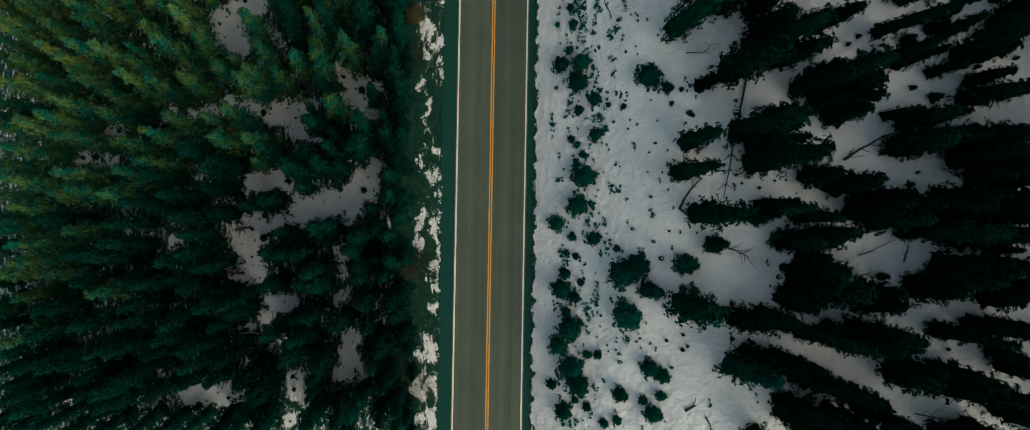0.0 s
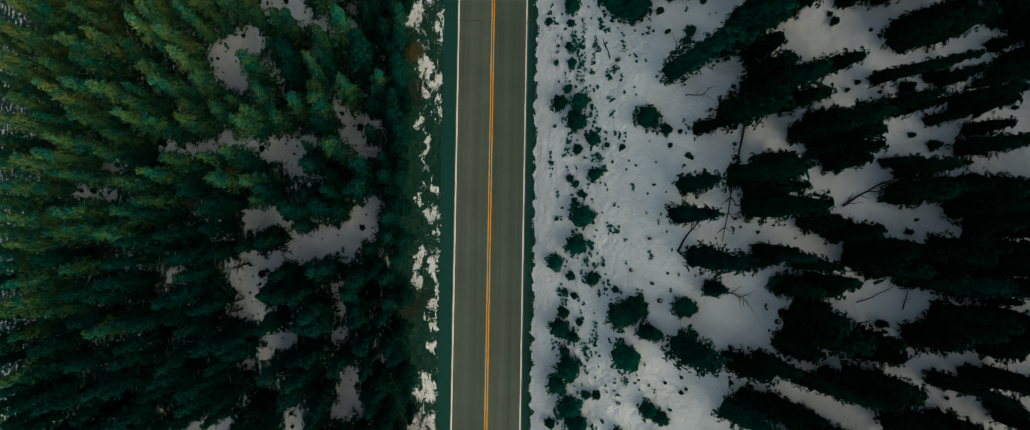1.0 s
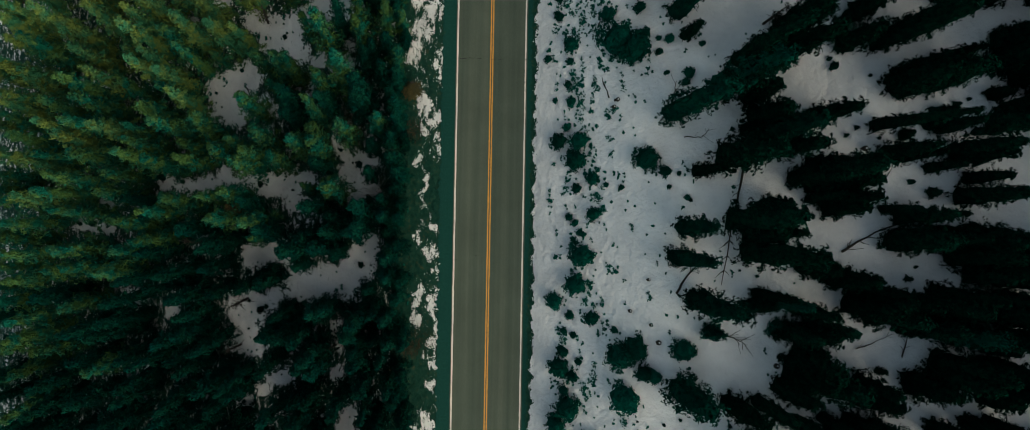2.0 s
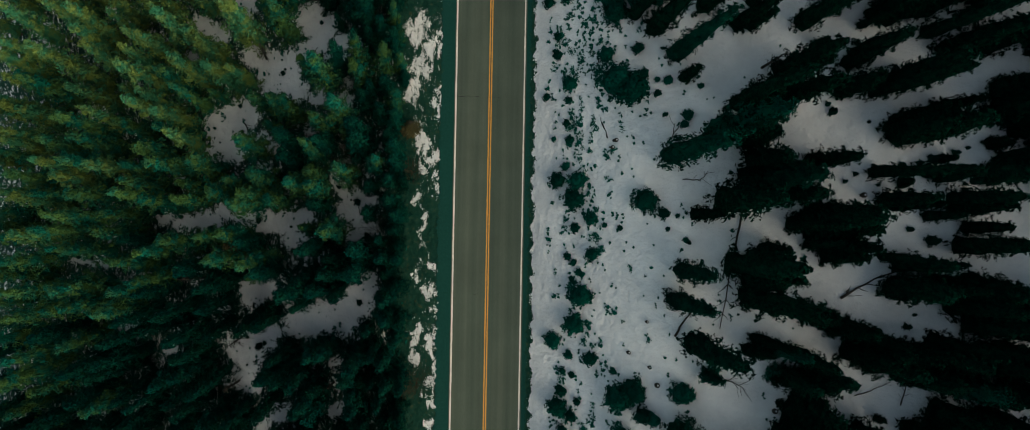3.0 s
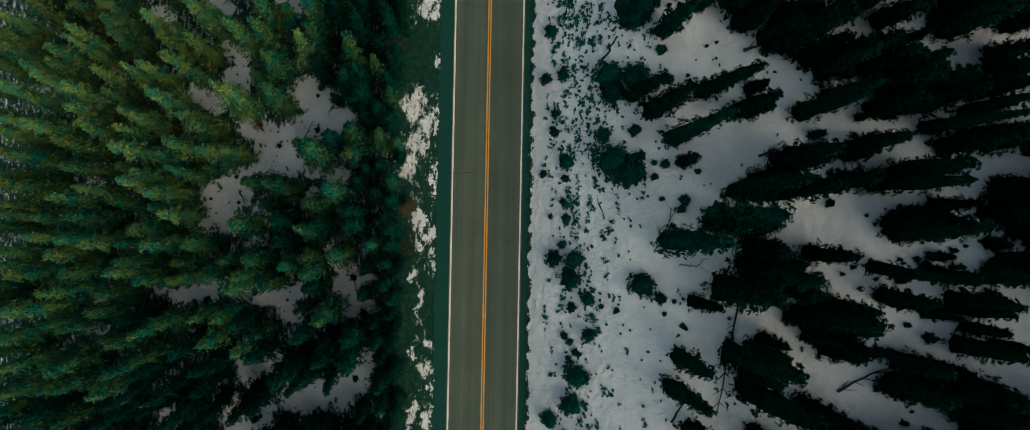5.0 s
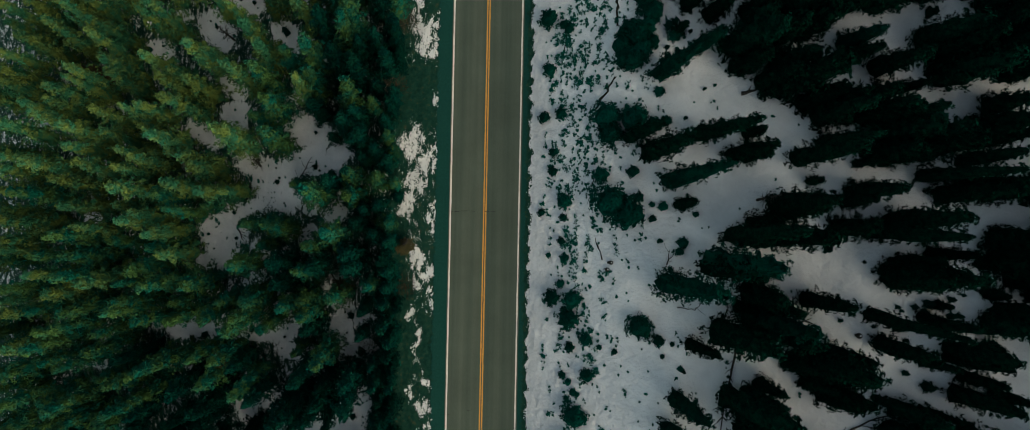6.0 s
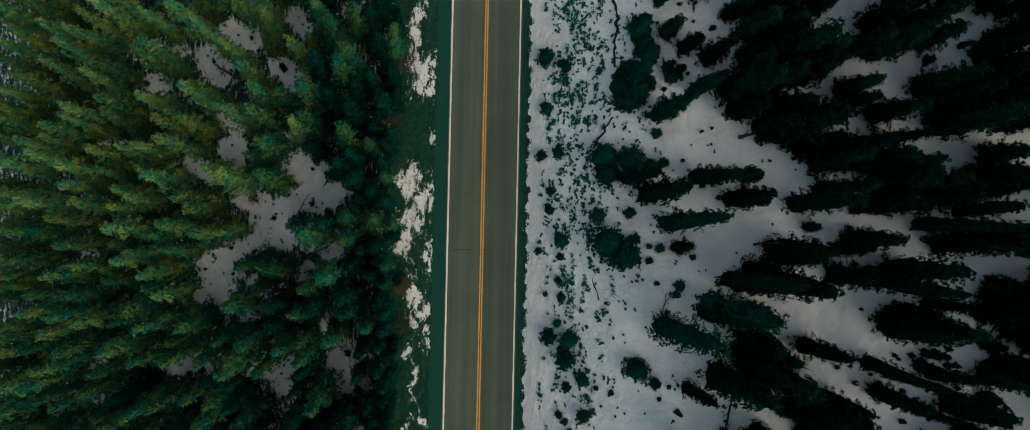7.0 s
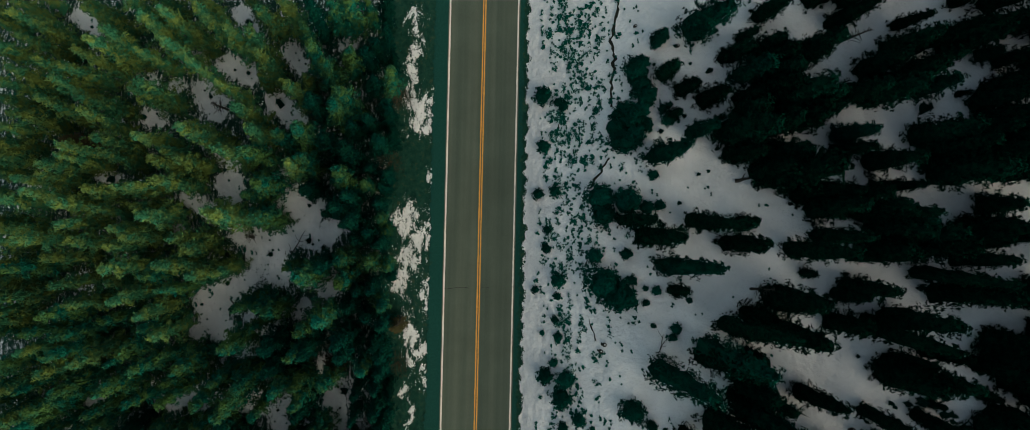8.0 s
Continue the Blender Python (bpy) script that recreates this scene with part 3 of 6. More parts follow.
def loose_crown(rng, h, r, branches=30, blade=0.80):
    """A thinner crown for trees far off: arrays of points and faces."""
    k = rng.uniform(0, 1, branches * 5) ** 1.1
    az = rng.uniform(0, 6.283, len(k))
    q = r * np.minimum(1, 0.7 + 1.3 * k) * (1.02 - k) ** 0.6 * np.sqrt(rng.uniform(0.15, 1.1, len(k)))
    out = np.stack([np.cos(az), np.sin(az), 0 * az - 0.1], 1)
    c = out * q[:, None] + np.stack([0 * k, 0 * k, h * (0.06 + 0.93 * k)], 1)
    return tuft_cloud(rng, c, out, blade, blade * 0.75)


def tree_kind(name, label, category, group, crown, trunk):
    """A prototype, set aside as a list of its meshes and tags."""
    return name, label, category, group, crown, trunk


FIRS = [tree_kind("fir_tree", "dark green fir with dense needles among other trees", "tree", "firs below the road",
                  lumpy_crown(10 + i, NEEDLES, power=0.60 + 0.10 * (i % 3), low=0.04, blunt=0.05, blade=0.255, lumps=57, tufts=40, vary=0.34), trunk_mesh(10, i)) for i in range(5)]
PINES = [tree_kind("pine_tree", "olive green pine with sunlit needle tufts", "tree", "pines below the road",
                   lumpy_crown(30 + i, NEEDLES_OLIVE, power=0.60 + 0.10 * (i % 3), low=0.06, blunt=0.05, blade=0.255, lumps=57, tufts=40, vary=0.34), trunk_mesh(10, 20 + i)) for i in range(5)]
SPRUCES = [tree_kind("spruce_tree", "spruce standing in the snow, coloured almost black as if backlit", "tree", "spruces above the road",
                     lumpy_crown(70 + i, NEEDLES_BACKLIT, power=0.32 + 0.08 * (i % 3), low=0.02, blunt=0.12, blade=0.29, lumps=76, tufts=33, heart=0.58, vary=0.24), trunk_mesh(10, 60 + i)) for i in range(5)]
# the same pines again, with haze brightness in their needle colour
HAZE_PINES = [tree_kind("pine_tree", "olive pine with long needle tufts, paled as by sunlit haze", "tree", "pines below the road",
                        lumpy_crown(36 + i, NEEDLES_HAZE, power=0.60 + 0.10 * (i % 3), low=0.06, blunt=0.05, blade=0.255, lumps=57, tufts=40, vary=0.34), trunk_mesh(10, 26 + i)) for i in range(4)]
GREEN_SPRUCES = [tree_kind("spruce_tree", "dark green spruce with full boughs standing in the snow", "tree", "spruces above the road",
                           lumpy_crown(80 + i, NEEDLES_MID, power=0.32 + 0.08 * (i % 3), low=0.02, blunt=0.12, blade=0.29, lumps=76, tufts=33, heart=0.58, vary=0.24), trunk_mesh(10, 66 + i)) for i in range(4)]
RUSTY = [tree_kind("dying_pine_tree", "rust-brown dying pine among green trees", "tree", "dying pines below the road",
                   conifer_crown(90, NEEDLES_RUST, r=1.75, power=0.5, low=0.1, open_=0.2, fill=13), trunk_mesh(10, 91))]
YOUNG = [tree_kind("young_fir_tree", "small bushy dark green fir on the snow", "tree", "young firs beside the road",
                   lumpy_crown(50 + i, SHRUB, h=2.0, r=1.0, low=0.04, lumps=42, tufts=42, blade=0.17, power=0.44, blunt=0.08, heart=0.62, vary=0.24), trunk_mesh(2.0, 40 + i, 0.06)) for i in range(4)]


SEEDLINGS = [tree_kind("spruce_seedling", "knee-high dark spruce seedling standing in the snow", "tree", "seedlings above the road",
                       lumpy_crown(110 + i, NEEDLES_MID, h=2.0, r=1.0, low=0.03, lumps=20, tufts=26, blade=0.24, power=0.40, blunt=0.10, heart=0.6), trunk_mesh(2.0, 44 + i, 0.06)) for i in range(3)]


SPROUTS = [tree_kind("fir_seedling", "small dark green fir seedling in a clearing", "tree", "seedlings below the road",
                     lumpy_crown(120 + i, NEEDLES, h=2.0, r=1.0, low=0.03, lumps=20, tufts=26, blade=0.24, power=0.40, blunt=0.10, heart=0.6), trunk_mesh(2.0, 47 + i, 0.06)) for i in range(3)]


def plant(kind, x, y, h, r, turn, h0, r0):
    name, label, category, group, crown, trunk = kind
    e = new(name)
    e.empty_display_size = 0.3
    e.matrix_basis = Matrix.Translation((x, y, relief(x, y))) @ Matrix.Rotation(turn, 4, "Z") @ Matrix.Rotation(0.05 * math.sin(7 * turn), 4, "X") @ Matrix.Diagonal((r / r0, r / r0, h / h0, 1))
    size = ("tall " if h >= 9 else "short " if h < 5 else "") if h0 > 5 else ""
    tagged(e, size + label, category, group)
    part("trunk", trunk, e)
    part("crown", crown, e)
    return e


pick = random.Random(4)


def fir(x, y, h, r):
    k = pick.randrange(5)
    plant(FIRS[k], x, y, h, r, pick.uniform(0, 6.28), 10.0, 1.75)


def pine(x, y, h, r):
    k = pick.randrange(5)
    plant(PINES[k], x, y, h, r, pick.uniform(0, 6.28), 10.0, 1.75)


def haze_pine(x, y, h, r):
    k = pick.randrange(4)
    plant(HAZE_PINES[k], x, y, h, r, pick.uniform(0, 6.28), 10.0, 1.75)


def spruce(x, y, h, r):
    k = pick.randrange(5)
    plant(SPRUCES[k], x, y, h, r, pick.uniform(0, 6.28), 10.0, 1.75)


def green_spruce(x, y, h, r):
    k = pick.randrange(4)
    plant(GREEN_SPRUCES[k], x, y, h, r, pick.uniform(0, 6.28), 10.0, 1.75)


UPHILL_STAND = []


def uphill_spruce(x, y, h, r):
    """One more tree of the stand that goes on up the slope."""
    UPHILL_STAND.append((x, y, h, r))


def seedling(x, y, r):
    plant(SEEDLINGS[pick.randrange(3)], x, y, r * pick.uniform(1.4, 2.2), r, pick.uniform(0, 6.28), 2.0, 1.0)


def dying_pine(x, y, h, r):
    plant(RUSTY[0], x, y, h, r, pick.uniform(0, 6.28), 10.0, 1.75)


def young_fir(x, y, r, h=0.0):
    k = pick.randrange(4)
    plant(YOUNG[k], x, y, h or r * pick.uniform(1.3, 1.9), r, pick.uniform(0, 6.28), 2.0, 1.0)


# dark firs go where the slope looks shaded, olive pines where it looks sunlit
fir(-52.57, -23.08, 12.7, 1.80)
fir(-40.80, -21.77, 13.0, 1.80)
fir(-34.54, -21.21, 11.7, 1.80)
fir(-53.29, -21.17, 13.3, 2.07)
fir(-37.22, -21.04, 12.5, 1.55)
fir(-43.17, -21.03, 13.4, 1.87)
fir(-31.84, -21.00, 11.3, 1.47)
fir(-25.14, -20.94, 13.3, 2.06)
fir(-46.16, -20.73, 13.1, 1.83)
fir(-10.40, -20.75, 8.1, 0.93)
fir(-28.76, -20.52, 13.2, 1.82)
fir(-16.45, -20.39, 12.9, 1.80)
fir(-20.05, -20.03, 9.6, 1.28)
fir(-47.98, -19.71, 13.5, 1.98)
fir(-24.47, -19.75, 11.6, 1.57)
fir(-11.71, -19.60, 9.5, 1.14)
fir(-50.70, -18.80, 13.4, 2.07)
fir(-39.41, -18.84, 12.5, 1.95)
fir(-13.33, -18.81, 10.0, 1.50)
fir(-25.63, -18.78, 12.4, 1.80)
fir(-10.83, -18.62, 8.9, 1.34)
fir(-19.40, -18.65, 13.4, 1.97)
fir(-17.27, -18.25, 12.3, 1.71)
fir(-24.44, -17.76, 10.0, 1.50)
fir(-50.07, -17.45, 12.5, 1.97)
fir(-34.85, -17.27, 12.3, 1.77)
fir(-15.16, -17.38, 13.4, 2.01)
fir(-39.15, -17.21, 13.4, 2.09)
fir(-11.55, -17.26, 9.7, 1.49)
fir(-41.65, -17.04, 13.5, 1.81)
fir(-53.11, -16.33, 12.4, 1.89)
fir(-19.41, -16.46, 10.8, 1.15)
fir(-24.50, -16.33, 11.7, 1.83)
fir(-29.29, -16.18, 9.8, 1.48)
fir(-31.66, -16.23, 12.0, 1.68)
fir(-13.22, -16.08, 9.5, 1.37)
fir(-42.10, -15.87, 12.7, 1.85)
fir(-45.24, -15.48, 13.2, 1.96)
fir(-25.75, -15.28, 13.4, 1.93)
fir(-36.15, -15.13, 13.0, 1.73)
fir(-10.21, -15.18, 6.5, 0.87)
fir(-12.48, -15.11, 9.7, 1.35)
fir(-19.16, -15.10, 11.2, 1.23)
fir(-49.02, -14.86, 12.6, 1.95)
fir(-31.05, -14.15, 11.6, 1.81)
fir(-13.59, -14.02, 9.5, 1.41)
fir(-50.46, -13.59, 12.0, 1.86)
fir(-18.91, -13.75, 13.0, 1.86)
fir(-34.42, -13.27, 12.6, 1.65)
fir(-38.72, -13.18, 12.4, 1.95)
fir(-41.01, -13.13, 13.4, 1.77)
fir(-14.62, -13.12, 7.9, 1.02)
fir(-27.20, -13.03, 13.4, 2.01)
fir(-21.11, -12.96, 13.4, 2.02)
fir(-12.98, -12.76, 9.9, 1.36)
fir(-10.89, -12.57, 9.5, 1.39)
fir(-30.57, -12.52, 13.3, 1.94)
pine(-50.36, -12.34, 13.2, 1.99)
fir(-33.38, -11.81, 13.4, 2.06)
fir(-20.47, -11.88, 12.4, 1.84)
fir(-46.58, -11.64, 13.4, 2.11)
fir(-52.49, -11.60, 12.6, 1.79)
fir(-13.38, -11.47, 8.7, 1.33)
fir(-22.91, -11.37, 12.4, 1.82)
fir(-10.74, -11.30, 10.0, 1.39)
fir(-42.45, -11.11, 12.9, 2.02)
pine(-56.55, -10.80, 12.4, 1.94)
fir(-37.78, -10.90, 11.8, 1.49)
fir(-14.45, -10.33, 11.9, 1.29)
fir(-28.38, -10.26, 12.7, 1.45)
fir(-20.91, -10.09, 10.8, 1.51)
fir(-16.85, -10.04, 13.1, 1.78)
fir(-32.94, -9.86, 13.3, 1.78)
fir(-26.91, -9.58, 11.1, 1.74)
fir(-19.94, -9.61, 11.7, 1.81)
fir(-46.81, -9.21, 13.4, 1.98)
fir(-11.31, -9.25, 10.0, 1.48)
fir(-52.49, -8.75, 11.9, 1.77)
fir(-36.80, -8.57, 13.2, 2.01)
fir(-12.24, -8.45, 9.8, 1.51)
fir(-28.99, -8.31, 12.6, 1.92)
pine(-48.99, -8.12, 12.4, 1.95)
fir(-26.83, -8.12, 12.5, 1.34)
pine(-41.03, -7.84, 12.1, 1.79)
fir(-14.57, -7.88, 12.3, 1.86)
fir(-56.06, -7.17, 12.4, 1.81)
fir(-31.31, -7.22, 13.3, 1.68)
fir(-11.32, -7.17, 8.6, 1.32)
fir(-42.63, -6.88, 13.4, 1.90)
fir(-36.01, -6.79, 13.0, 1.49)
fir(-19.09, -6.78, 12.9, 1.89)
fir(-20.20, -6.67, 12.5, 1.92)
fir(-23.36, -6.57, 13.2, 1.69)
fir(-15.20, -6.22, 13.1, 1.70)
fir(-37.99, -6.08, 12.0, 1.75)
pine(-45.85, -5.96, 13.1, 1.80)
pine(-51.67, -5.83, 13.2, 2.05)
fir(-31.75, -5.84, 12.7, 1.74)
fir(-12.92, -5.80, 9.9, 1.05)
fir(-19.24, -5.31, 13.5, 1.97)
fir(-15.54, -5.01, 11.2, 1.55)
fir(-29.52, -4.87, 13.3, 1.59)
fir(-39.61, -4.51, 13.4, 1.96)
fir(-12.14, -4.52, 9.6, 1.40)
pine(-48.40, -4.38, 13.3, 1.90)
fir(-33.60, -4.15, 12.9, 2.01)
fir(-13.92, -4.10, 8.0, 1.21)
fir(-23.73, -3.80, 12.7, 1.98)
fir(-31.24, -3.76, 12.3, 1.89)
fir(-42.64, -3.62, 13.2, 2.08)
fir(-11.04, -3.74, 9.9, 1.43)
fir(-20.84, -3.62, 13.2, 1.85)
fir(-15.76, -3.54, 11.8, 1.81)
fir(-38.78, -3.23, 13.2, 1.81)
fir(-22.00, -3.21, 12.4, 1.78)
pine(-48.83, -2.99, 12.7, 1.82)
fir(-53.24, -2.88, 13.4, 1.86)
fir(-31.52, -2.19, 13.4, 1.63)
fir(-12.47, -2.26, 10.0, 1.53)
fir(-19.03, -1.75, 12.4, 1.80)
fir(-22.25, -1.74, 12.7, 1.36)
fir(-14.78, -1.77, 12.3, 1.91)
pine(-51.95, -1.39, 12.2, 1.88)
fir(-17.59, -1.46, 12.2, 1.47)
pine(-43.58, -1.33, 11.8, 1.83)
fir(-13.49, -1.26, 9.7, 1.28)
fir(-38.70, -0.76, 12.4, 1.78)
fir(-46.15, -0.44, 13.4, 2.11)
fir(-31.80, -0.41, 13.3, 1.94)
fir(-11.46, -0.18, 9.1, 1.26)
pine(-53.90, 0.11, 11.0, 1.69)
fir(-28.91, 0.38, 12.4, 1.71)
fir(-14.37, 0.43, 9.0, 1.18)
fir(-33.61, 0.60, 13.1, 1.44)
pine(-50.55, 0.90, 11.4, 1.79)
fir(-23.88, 1.36, 11.7, 1.83)
fir(-25.36, 1.36, 12.9, 1.74)
fir(-11.09, 1.51, 9.3, 1.27)
fir(-12.36, 1.51, 9.9, 1.53)
fir(-37.44, 1.61, 12.7, 1.50)
pine(-45.09, 1.96, 13.0, 1.94)
pine(-53.08, 2.10, 12.1, 1.63)
pine(-42.76, 2.14, 13.4, 2.10)
pine(-39.74, 2.22, 12.9, 2.02)
fir(-33.00, 2.20, 13.0, 1.87)
fir(-29.28, 2.69, 11.0, 1.72)
fir(-20.71, 2.66, 9.1, 1.15)
pine(-50.63, 3.48, 13.3, 2.00)
fir(-12.44, 3.52, 9.7, 1.47)
pine(-37.26, 3.81, 12.9, 1.93)
pine(-43.59, 4.04, 13.5, 2.07)
fir(-35.16, 4.01, 12.4, 1.85)
fir(-29.73, 4.10, 11.0, 1.43)
fir(-18.30, 4.22, 12.4, 1.84)
pine(-46.31, 4.38, 11.3, 1.51)
fir(-21.65, 4.33, 13.3, 2.04)
fir(-17.11, 4.41, 13.1, 1.42)
fir(-11.51, 4.61, 10.0, 1.53)
pine(-50.95, 4.99, 12.6, 1.79)
pine(-25.91, 5.21, 7.8, 1.16)
pine(-35.19, 5.40, 12.7, 1.87)
fir(-28.46, 5.37, 13.2, 2.01)
pine(-54.81, 5.50, 12.5, 1.86)
fir(-19.85, 5.62, 13.4, 1.88)
fir(-17.80, 5.72, 11.9, 1.69)
fir(-23.74, 5.95, 12.5, 1.81)
fir(-12.05, 5.93, 8.3, 1.28)
fir(-15.41, 6.30, 13.4, 1.98)
fir(-31.91, 6.40, 12.4, 1.96)
pine(-36.80, 6.51, 13.2, 2.06)
pine(-39.05, 7.03, 11.3, 1.75)
pine(-49.58, 7.08, 13.2, 1.95)
pine(-24.60, 7.25, 13.1, 1.84)
fir(-11.64, 7.22, 9.2, 1.28)
fir(-17.03, 7.43, 10.5, 1.45)
pine(-43.23, 7.66, 11.7, 1.72)
pine(-28.19, 7.58, 11.7, 1.82)
fir(-12.78, 7.52, 9.4, 1.43)
pine(-45.77, 8.08, 10.8, 1.47)
fir(-14.64, 7.90, 13.4, 1.69)
pine(-35.66, 8.10, 13.4, 1.55)
fir(-25.74, 8.37, 11.9, 1.58)
pine(-32.08, 8.69, 13.3, 2.08)
fir(-19.05, 8.62, 12.9, 1.80)
fir(-36.71, 8.82, 12.2, 1.50)
fir(-11.21, 8.72, 8.3, 1.06)
haze_pine(-49.43, 8.98, 12.3, 1.90)
fir(-12.74, 8.83, 8.7, 1.10)
pine(-51.29, 9.38, 13.5, 1.75)
pine(-27.04, 9.27, 12.9, 1.96)
pine(-29.45, 9.69, 11.1, 1.26)
pine(-39.62, 9.93, 13.1, 1.99)
pine(-17.45, 9.91, 13.1, 2.05)
pine(-19.99, 9.95, 10.3, 1.06)
pine(-45.80, 10.25, 13.4, 2.04)
fir(-11.86, 10.22, 9.6, 1.35)
pine(-53.28, 10.39, 12.7, 1.91)
pine(-44.64, 11.45, 12.6, 1.95)
fir(-11.02, 11.41, 9.8, 1.43)
pine(-39.17, 11.63, 12.9, 1.68)
fir(-14.03, 11.54, 8.3, 1.23)
pine(-52.97, 12.00, 12.2, 1.81)
pine(-34.52, 12.41, 12.5, 1.76)
fir(-18.59, 12.34, 10.7, 1.62)
haze_pine(-48.51, 12.77, 13.2, 1.92)
pine(-25.93, 12.66, 12.9, 1.91)
fir(-11.86, 12.71, 9.7, 1.51)
pine(-22.71, 12.94, 13.3, 1.73)
pine(-31.90, 13.09, 12.2, 1.56)
pine(-37.97, 13.22, 12.7, 1.93)
pine(-42.13, 13.74, 13.1, 2.02)
pine(-25.09, 13.66, 11.9, 1.68)
pine(-46.15, 13.85, 13.5, 1.57)
pine(-28.32, 13.76, 13.4, 2.10)
pine(-19.14, 13.72, 13.5, 1.87)
haze_pine(-52.06, 14.08, 13.4, 1.62)
fir(-13.68, 14.13, 8.6, 1.31)
pine(-32.15, 14.41, 10.5, 1.41)
pine(-26.96, 14.49, 10.2, 1.57)
fir(-10.85, 14.51, 10.0, 1.10)
pine(-36.42, 14.62, 12.9, 1.72)
pine(-20.99, 14.65, 11.3, 1.76)
fir(-12.31, 14.92, 9.3, 1.32)
haze_pine(-43.90, 15.14, 13.4, 1.96)
pine(-19.33, 15.04, 12.2, 1.77)
pine(-49.84, 15.27, 12.9, 2.02)
pine(-24.52, 15.25, 13.2, 2.01)
pine(-16.05, 15.22, 12.0, 1.61)
pine(-37.68, 16.13, 12.4, 1.27)
fir(-11.31, 16.01, 9.9, 1.27)
pine(-30.28, 16.18, 13.2, 2.05)
pine(-33.17, 16.29, 13.4, 2.00)
pine(-13.45, 16.32, 9.5, 1.41)
fir(-20.89, 16.44, 13.1, 1.82)
haze_pine(-47.30, 16.77, 12.3, 1.70)
haze_pine(-40.17, 16.73, 13.1, 1.93)
pine(-42.96, 17.15, 13.0, 1.92)
pine(-19.06, 17.43, 12.2, 1.40)
pine(-52.36, 17.81, 10.7, 1.60)
haze_pine(-55.52, 17.82, 11.4, 1.64)
fir(-11.59, 17.81, 9.9, 1.53)
pine(-35.23, 18.11, 13.2, 2.01)
fir(-14.79, 18.20, 12.9, 2.01)
pine(-25.77, 18.36, 12.1, 1.89)
fir(-21.85, 18.34, 13.3, 1.99)
fir(-18.02, 18.43, 12.2, 1.66)
pine(-41.59, 18.54, 13.5, 2.12)
pine(-46.24, 18.66, 13.0, 2.01)
haze_pine(-32.70, 18.99, 12.5, 1.67)
haze_pine(-51.55, 19.09, 12.5, 1.75)
fir(-11.83, 18.92, 9.3, 1.27)
fir(-15.05, 19.51, 12.6, 1.98)
pine(-23.48, 20.08, 9.3, 1.39)
pine(-33.39, 20.21, 11.8, 1.63)
pine(-38.08, 20.22, 12.7, 1.70)
pine(-18.49, 20.13, 12.2, 1.67)
haze_pine(-51.79, 20.60, 11.6, 1.77)
fir(-11.43, 20.42, 9.1, 1.37)
pine(-42.88, 20.84, 13.2, 2.06)
pine(-16.87, 21.11, 13.3, 2.03)
fir(-12.93, 21.22, 9.0, 1.36)
haze_pine(-41.93, 21.54, 12.5, 1.70)
haze_pine(-33.71, 21.50, 13.2, 1.92)
pine(-21.49, 21.74, 12.1, 1.78)
pine(-22.99, 21.85, 11.9, 1.74)
haze_pine(-50.51, 22.09, 12.5, 1.95)
pine(-11.74, 22.11, 9.6, 1.33)
fir(-14.46, 22.22, 10.8, 1.47)
pine(-24.27, 22.35, 12.5, 1.71)
haze_pine(-48.36, 22.58, 11.9, 1.77)
haze_pine(-36.99, 22.61, 13.0, 1.79)
haze_pine(-34.86, 22.70, 12.7, 1.67)
haze_pine(-51.39, 23.09, 12.2, 1.89)
pine(-31.64, 23.09, 12.3, 1.34)
haze_pine(-55.12, 23.40, 12.6, 1.79)
fir(-14.09, 23.64, 8.4, 1.30)
pine(-29.75, 23.93, 6.5, 0.98)
haze_pine(-42.49, 23.94, 13.1, 1.97)
haze_pine(-38.15, 24.04, 10.8, 1.68)
fir(-12.45, 24.02, 9.1, 1.35)
pine(-18.16, 24.72, 12.5, 1.96)
fir(-10.74, 24.74, 6.0, 0.93)
pine(-48.01, 24.97, 13.1, 1.98)
pine(-14.70, 24.91, 12.0, 1.88)
pine(-33.42, 25.09, 13.2, 2.06)
haze_pine(-28.03, 25.47, 13.3, 2.04)
haze_pine(-36.37, 25.50, 13.5, 2.04)
haze_pine(-50.77, 25.69, 12.6, 1.94)
haze_pine(-26.77, 25.58, 11.7, 1.39)
haze_pine(-31.42, 25.68, 13.3, 2.07)
haze_pine(-43.45, 26.04, 13.2, 2.05)
pine(-20.37, 25.94, 10.7, 1.30)
pine(-11.04, 26.01, 9.2, 1.06)
pine(-12.57, 26.12, 9.6, 1.36)
fir(-17.08, 26.20, 13.4, 1.62)
pine(-15.07, 26.60, 13.3, 1.65)
haze_pine(-51.05, 27.39, 13.2, 2.02)
haze_pine(-37.47, 27.42, 12.3, 1.71)
haze_pine(-41.42, 27.54, 12.2, 1.84)
haze_pine(-29.47, 27.88, 12.9, 1.96)
haze_pine(-46.89, 28.06, 13.4, 2.09)
haze_pine(-30.62, 28.08, 13.3, 1.99)
fir(-11.90, 28.02, 9.6, 1.28)
fir(-13.84, 28.23, 9.3, 1.42)
haze_pine(-35.21, 28.50, 12.7, 1.97)
fir(-12.82, 28.82, 9.5, 1.46)
haze_pine(-50.26, 29.28, 13.4, 1.74)
pine(-11.20, 29.13, 7.6, 0.96)
haze_pine(-37.57, 29.32, 11.9, 1.71)
haze_pine(-42.84, 29.84, 12.9, 1.98)
haze_pine(-53.09, 30.10, 12.4, 1.80)
